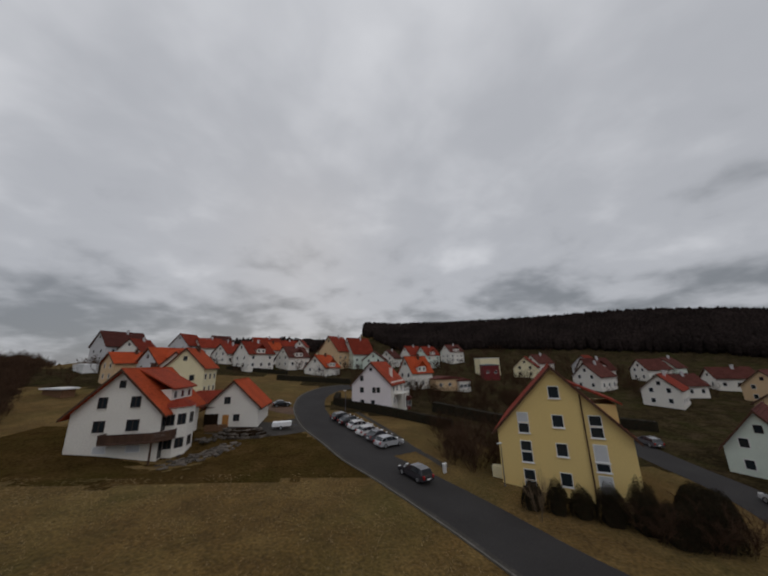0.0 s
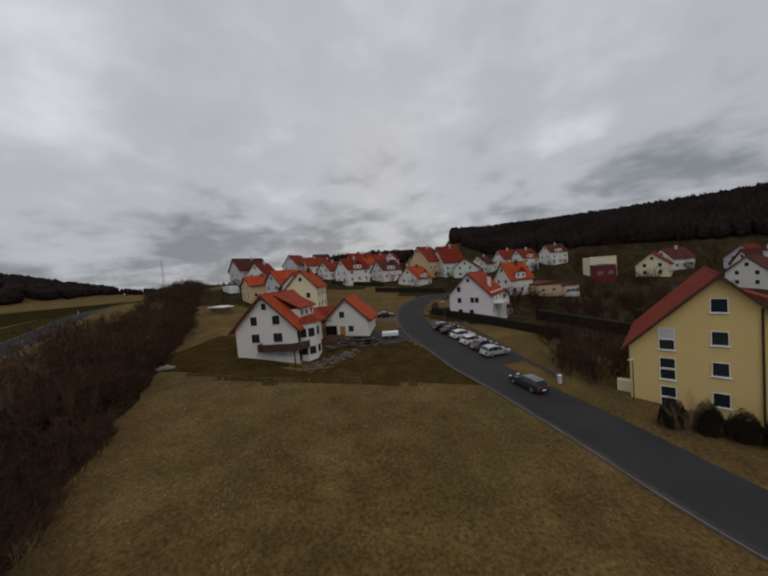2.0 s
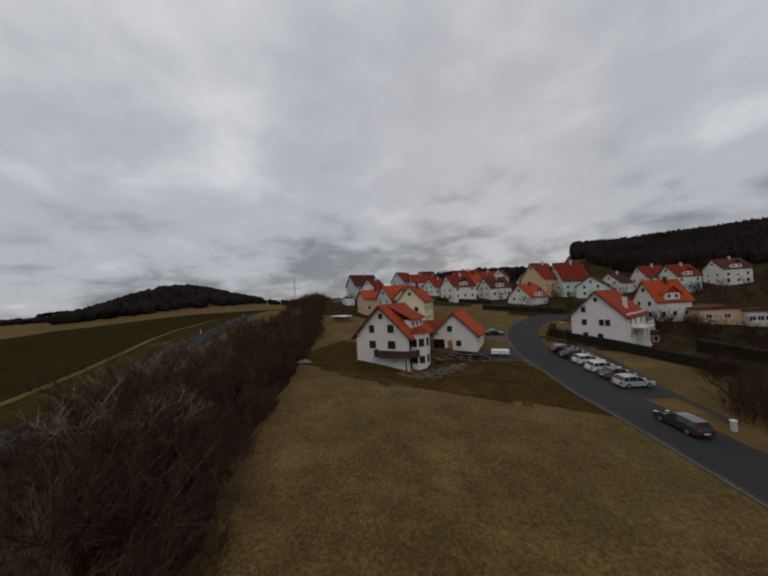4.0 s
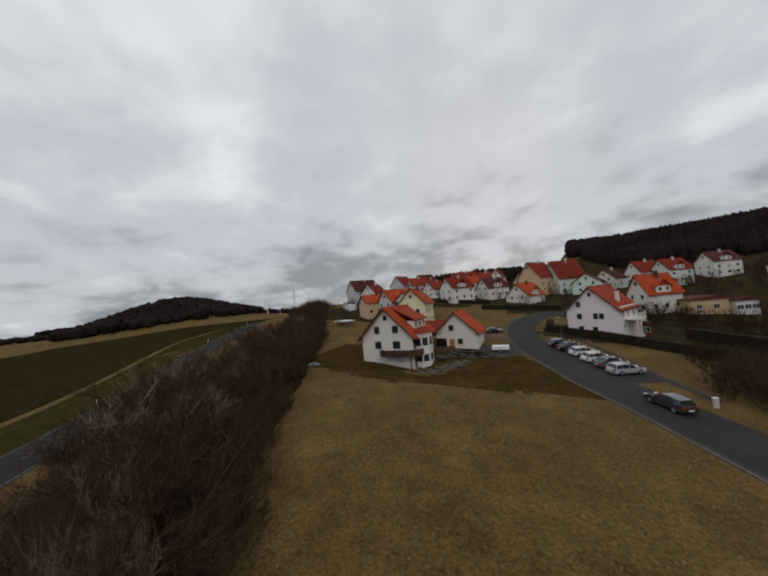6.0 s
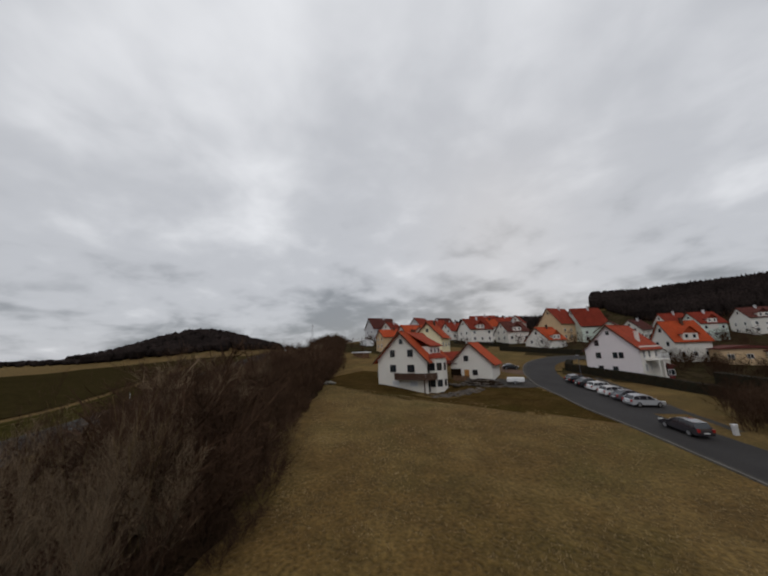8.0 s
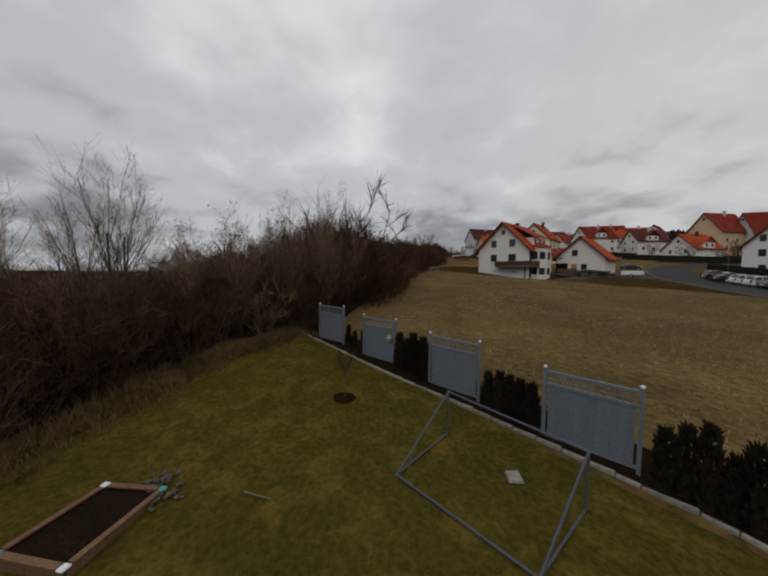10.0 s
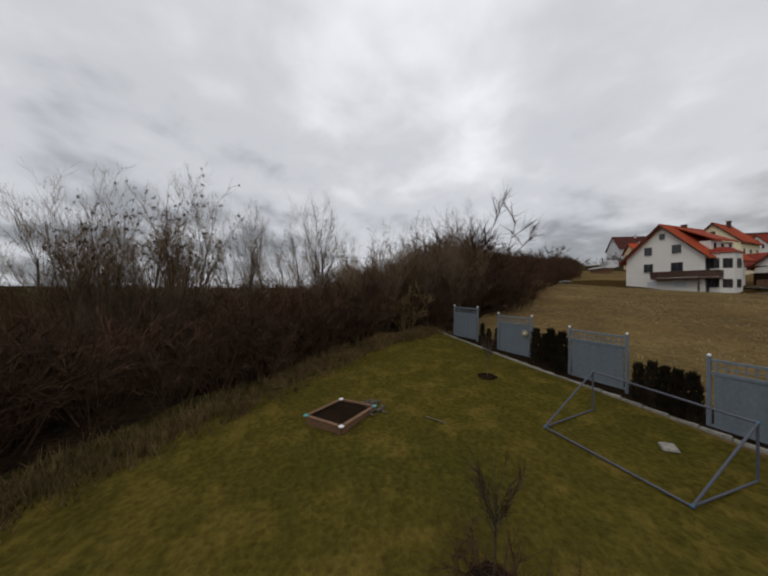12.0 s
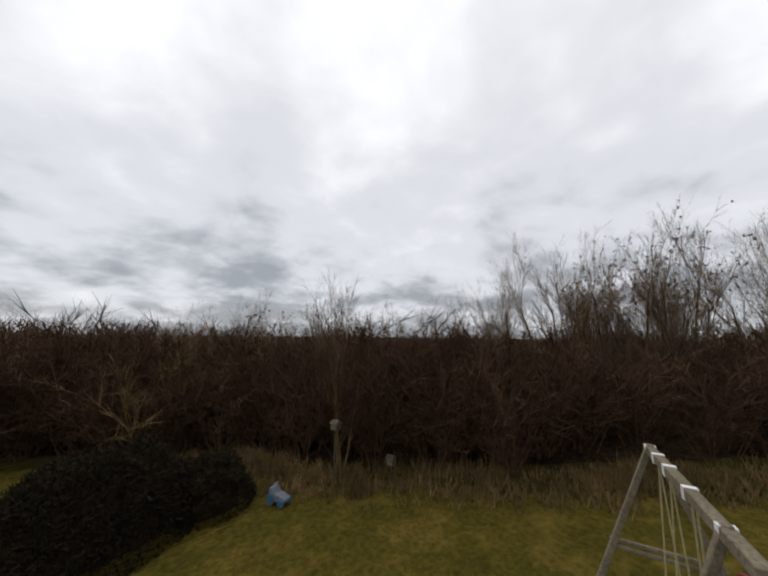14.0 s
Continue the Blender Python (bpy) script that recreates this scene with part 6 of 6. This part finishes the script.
def toy(x, y):
    t = empty("toy_tractor", x, y, land(x, y) + 0.05, 115, "grey and blue ride-on toy beside the bushes", "toy")
    t.scale = (0.55, 0.55, 0.55)
    bm = bmesh.new()
    prism(bm, [(-0.45, 0.12), (0.4, 0.12), (0.45, 0.3), (0.1, 0.42), (-0.1, 0.42), (-0.25, 0.62), (-0.45, 0.6)], -0.2, 0.2, "y")
    bevelled(bm, 0.03)
    part("body", bm, M["panel"], t)
    for wx, wy, r in ((-0.28, 0.22, 0.2), (-0.28, -0.22, 0.2), (0.28, 0.22, 0.14), (0.28, -0.22, 0.14)):
        bm = bmesh.new()
        rod(bm, (wx, wy - 0.05, r), (wx, wy + 0.05, r), r, n=12)
        part("wheel", bm, M["plastic_blue"], t)
    bm = bmesh.new()
    rod(bm, (-0.05, 0, 0.42), (-0.15, 0, 0.72), 0.02)
    rod(bm, (-0.25, -0.12, 0.74), (-0.25, 0.12, 0.74), 0.03)
    part("steering_wheel", bm, M["panel_post"], t)


toy(29.8, -67.7)


def bird_feeder(x, y, z):
    f = empty("bird_feeder", x, y, land(x, y), 20, "small weathered bird feeder on a post in the bushes", "bird feeder")
    bm = bmesh.new()
    rod(bm, (0, 0, 0), (0, 0, z), 0.025)
    part("post", bm, M["bark"], f)
    bm = bmesh.new()
    box(bm, -0.11, -0.09, z, 0.11, 0.09, z + 0.03)
    part("tray", bm, M["bark"], f)
    bm = bmesh.new()
    prism(bm, [(-0.14, z + 0.16), (0.14, z + 0.16), (0, z + 0.24)], -0.11, 0.11, "y")
    part("roof", bm, M["bark"], f)
    for s in (-0.09, 0.09):
        bm = bmesh.new()
        box(bm, s - 0.012, -0.08, z + 0.03, s + 0.012, 0.08, z + 0.17)
        part("side", bm, M["timber"], f)


bird_feeder(27.3, -66.65, 0.4)
bird_feeder(28.5, -67.5, 1.39)
bm = bmesh.new()
bmesh.ops.create_icosphere(bm, subdivisions=2, radius=0.05)
st = part("toy_ball", bm, M["board_red"])
st.matrix_basis = pose(30.2, -64.3, land(30.2, -64.3) + 0.07)
tagged(st, "small faded red toy ball lying on the lawn", "toy")


def evergreen_mound(name, x, y, rx, ry, h, seed, label):
    rg = random.Random(seed)
    sp = Soup()
    for _ in range(int(5200 * rx * ry)):
        a, q = rg.uniform(0, 6.28), rg.random() ** 0.5
        u, v = q * math.cos(a), q * math.sin(a)
        top = h * math.sqrt(max(0.02, 1 - q ** 2.4)) * (1 + 0.35 * noise.noise((u * 3 + seed, v * 3, 0)))
        z = top * rg.uniform(0.55, 1.0)
        d = (Vector((u, v, 0.5)) + 0.8 * rnd_dir(rg)).normalized()
        sp.blade(Vector((u * rx, v * ry, z)), d * rg.uniform(0.08, 0.2), rnd_dir(rg) * 0.022)
    core = Soup()
    for v in BALL_V:
        q = 0.8 + 0.12 * noise.noise(v * 2.3 + Vector((seed, 0, 0)))
        core.v.append(Vector((v.x * rx * q, v.y * ry * q, max(-0.1, v.z) * h * 0.8)))
    core.f = list(BALL_F)
    for k in range(14):
        a = k * 0.449
        core.rod(Vector((0.1 * math.cos(a), 0.1 * math.sin(a), -0.1)), Vector((0.7 * rx * math.cos(a), 0.7 * ry * math.sin(a), 0.7 * h)), 0.03, 0.012)
    o = empty(name, x, y, land(x, y), 30, label, "shrub")
    hang("foliage", sp.mesh("foliage"), M["conifer"], o)
    hang("inner_core", core.mesh("inner_core"), M["conifer"], o)
    return o


evergreen_mound("evergreen_shrub", 33.0, -69.3, 2.0, 1.9, 1.6, 5, "wide dark evergreen shrub at the edge of the lawn")
evergreen_mound("evergreen_shrub", 36.4, -69.3, 2.0, 1.7, 1.2, 6, "wide dark evergreen shrub at the edge of the lawn")
evergreen_mound("evergreen_shrub", 31.1, -69.0, 1.0, 1.1, 1.1, 7, "low dark evergreen shrub beside the toy")
rg = random.Random(33)
spots = []
for k in range(15000):
    x, y = rg.uniform(14, 38), rg.uniform(-76, -49.4)
    p, side = edge_at(min(range(len(NEAR_EDGE) - 1), key=lambda i: (NEAR_EDGE[i].x - x) ** 2 + (NEAR_EDGE[i].y - y) ** 2))
    if (Vector((x, y)) - p).dot(side) < -1.2 and x < 31.4 + 6 * (y < -57) and noise.noise((x * 0.6, y * 0.6, 8)) + rg.uniform(-0.5, 0.6) > 0:
        spots.append((x, y, rg.uniform(0.6, 1.2)))
tufts("lawn_grass", spots, 0.08, 3, "lawn_blade", "mossy short lawn grass", "grass", 0.012, 4, 1.0)


# ---- round the houses ----
for x, y, rx, ry, h, sd in ((46, -15.6, 1.3, 0.9, 2.2, 11), (47.9, -16.5, 1.2, 0.9, 2.6, 12), (49.8, -17.2, 1.3, 1.0, 2.2, 13), (51.7, -18.3, 1.6, 1.2, 2.9, 20), (53.7, -19.5, 1.8, 1.3, 3.6, 14), (54.9, -21.2, 2.0, 1.6, 2.6, 15), (57.4, -21.4, 2.0, 1.8, 2.8, 16), (59.4, -20.2, 1.8, 2.0, 2.8, 17), (60.9, -18.6, 1.8, 2.2, 2.6, 18), (62.6, -17.3, 1.6, 2.2, 2.4, 19)):
    evergreen_mound("garden_shrub", x, y, rx, ry, h, sd, "dark dense garden shrub before the yellow house")
for x, y, h, sd in ((53, -20.9, 3.2, 401), (55.9, -22.5, 3.4, 402), (58.5, -22.8, 3.2, 403), (47.3, -6.5, 3.4, 404), (45.1, -3.3, 3.6, 405), (42.1, -5.2, 3.8, 410), (43.8, -7.5, 4.0, 411), (43.2, -3.7, 4.2, 412), (45.2, -6.3, 4.4, 413), (44.2, -0.7, 4.0, 414), (46.6, -0.9, 4.2, 415), (48.5, -2.3, 3.6, 406), (46.3, 1.9, 3.4, 407), (50.7, 1.2, 3.4, 408), (54.1, 2.7, 3.2, 409)):
    b = bush_object("bush", BUSHES[sd % 7])
    b.matrix_basis = pose(x, y, land(x, y), 0, 0, sd * 31) @ Matrix.Scale(h / 3.4, 4)
    tagged(b, "leafless dark bush in the gardens beside the yellow house", "bush", "garden bushes")
heap("rubble_heap", 8.6, 4.4, 40, 2.2, 0.28, "rubble", "heap of broken stone and earth beside the white house", "stones", 41, 0.3)
heap("stone_heap", 11.7, 5.9, 36, 2.4, 0.24, "rubble", "scattered building stones before the garage building", "stones", 42, 0.25)
heap("sand_heap", -11.1, -7.4, 24, 1.3, 0.4, "stone", "pale heap of stones at the edge of the meadow", "stones", 43, 0.3)


def board_fence(a, b, h, label):
    a, b = Vector(a), Vector(b)
    f = empty("board_fence", a.x, a.y, land(*a), math.degrees(math.atan2(b.y - a.y, b.x - a.x)), label, "fence")
    ln = (b - a).length
    n = int(ln / 0.16)
    for k in range(n):
        bm = bmesh.new()
        box(bm, k * 0.16, -0.012, 0.03, k * 0.16 + 0.145, 0.012, h)
        part("board", bm, M["wood"], f)
    for z in (0.2, h - 0.2):
        bm = bmesh.new()
        box(bm, 0, 0.014, z, ln, 0.05, z + 0.08)
        part("rail", bm, M["wood"], f)


board_fence((7.2, 8.4), (10.6, 8.2), 1.0, "low brown board fence before the garage building")


STEPS = ((0, 0.0, 4.6), (1, 0.38, 3.8), (2, 0.74, 3.0))
terrace = empty("stone_terrace", 0, 0, 0, 0, "dark stepped bank of rough stones before the garage building", "stones")
rg = random.Random(81)
rocks = []
for k in range(6):
    bm = bmesh.new()
    bmesh.ops.create_cube(bm, size=1.0)
    bevelled(bm, 0.16)
    for v in bm.verts:
        v.co += 0.10 * rnd_dir(rg)
    me = bpy.data.meshes.new("stone")
    bm.to_mesh(me)
    bm.free()
    rocks.append(me)
bm = bmesh.new()
core = bmesh.ops.create_icosphere(bm, subdivisions=4, radius=1.0)["verts"]
for v in core:
    q = 1 + 0.14 * noise.noise(v.co * 2.4)
    v.co = Vector((13.4 + 3.4 * v.co.x * q, 6.6 + 1.5 * v.co.y * q, land(13.4, 6.2) + 1.15 * max(-0.3, v.co.z) * q))
part("earth", bm, M["soil_and_shade"], terrace)
for step, z, half in STEPS:
    n = int(half * 2 / 0.42)
    for k in range(n):
        a = math.radians(200 + 140 * (k + 0.5) / n)
        r = half * 0.92
        x, y = 13.3 + r * math.cos(a) + rg.uniform(-0.1, 0.1), 7.4 + 0.56 * r * math.sin(a) + rg.uniform(-0.12, 0.12)
        o = hang("stone", rocks[rg.randrange(6)], M["rubble"], terrace)
        o.matrix_basis = pose(x, y, land(x, y) + z + 0.12, rg.uniform(-8, 8), rg.uniform(-8, 8), math.degrees(a) + 90 + rg.uniform(-15, 15)) @ Matrix.Diagonal((rg.uniform(0.45, 0.85), rg.uniform(0.3, 0.5), rg.uniform(0.24, 0.4), 1))
scree = empty("stone_scree", 0, 0, 0, 0, "pale broken slabs lying on the dug slope beside the white house", "stones")
for k in range(120):
    t = rg.random()
    x, y = 7.9 + 5.2 * t + rg.gauss(0, 0.7), -2.2 + 4.3 * t + rg.gauss(0, 0.75)
    o = hang("slab", rocks[rg.randrange(6)], M["stone" if rg.random() < 0.35 else "rubble"], scree)
    o.matrix_basis = pose(x, y, land(x, y) + 0.06, rg.uniform(-14, 14), rg.uniform(-14, 14), rg.uniform(0, 360)) @ Matrix.Diagonal((rg.uniform(0.3, 0.95), rg.uniform(0.25, 0.55), rg.uniform(0.12, 0.3), 1))
tree(45.2, -17.8, 2, 4.5 / TREE_H[2], 40, label="slender young bare tree before the yellow house")


def wreath(x, y, z):
    w = empty("wreath", x, y, z, 10, "small straw wreath hanging on a fence panel", "wreath")
    bm = bmesh.new()
    for k in range(14):
        a, b = k * 2 * math.pi / 14, (k + 1) * 2 * math.pi / 14
        rod(bm, (0.11 * math.cos(a), 0, 0.11 * math.sin(a)), (0.11 * math.cos(b), 0, 0.11 * math.sin(b)), 0.035, n=6)
    part("ring", bm, M["rope"], w)
    bm = bmesh.new()
    bmesh.ops.create_icosphere(bm, subdivisions=1, radius=0.06)
    part("ornament", bm, M["plastic_white"], w)


wreath(21.4, -48.82, -2.78)
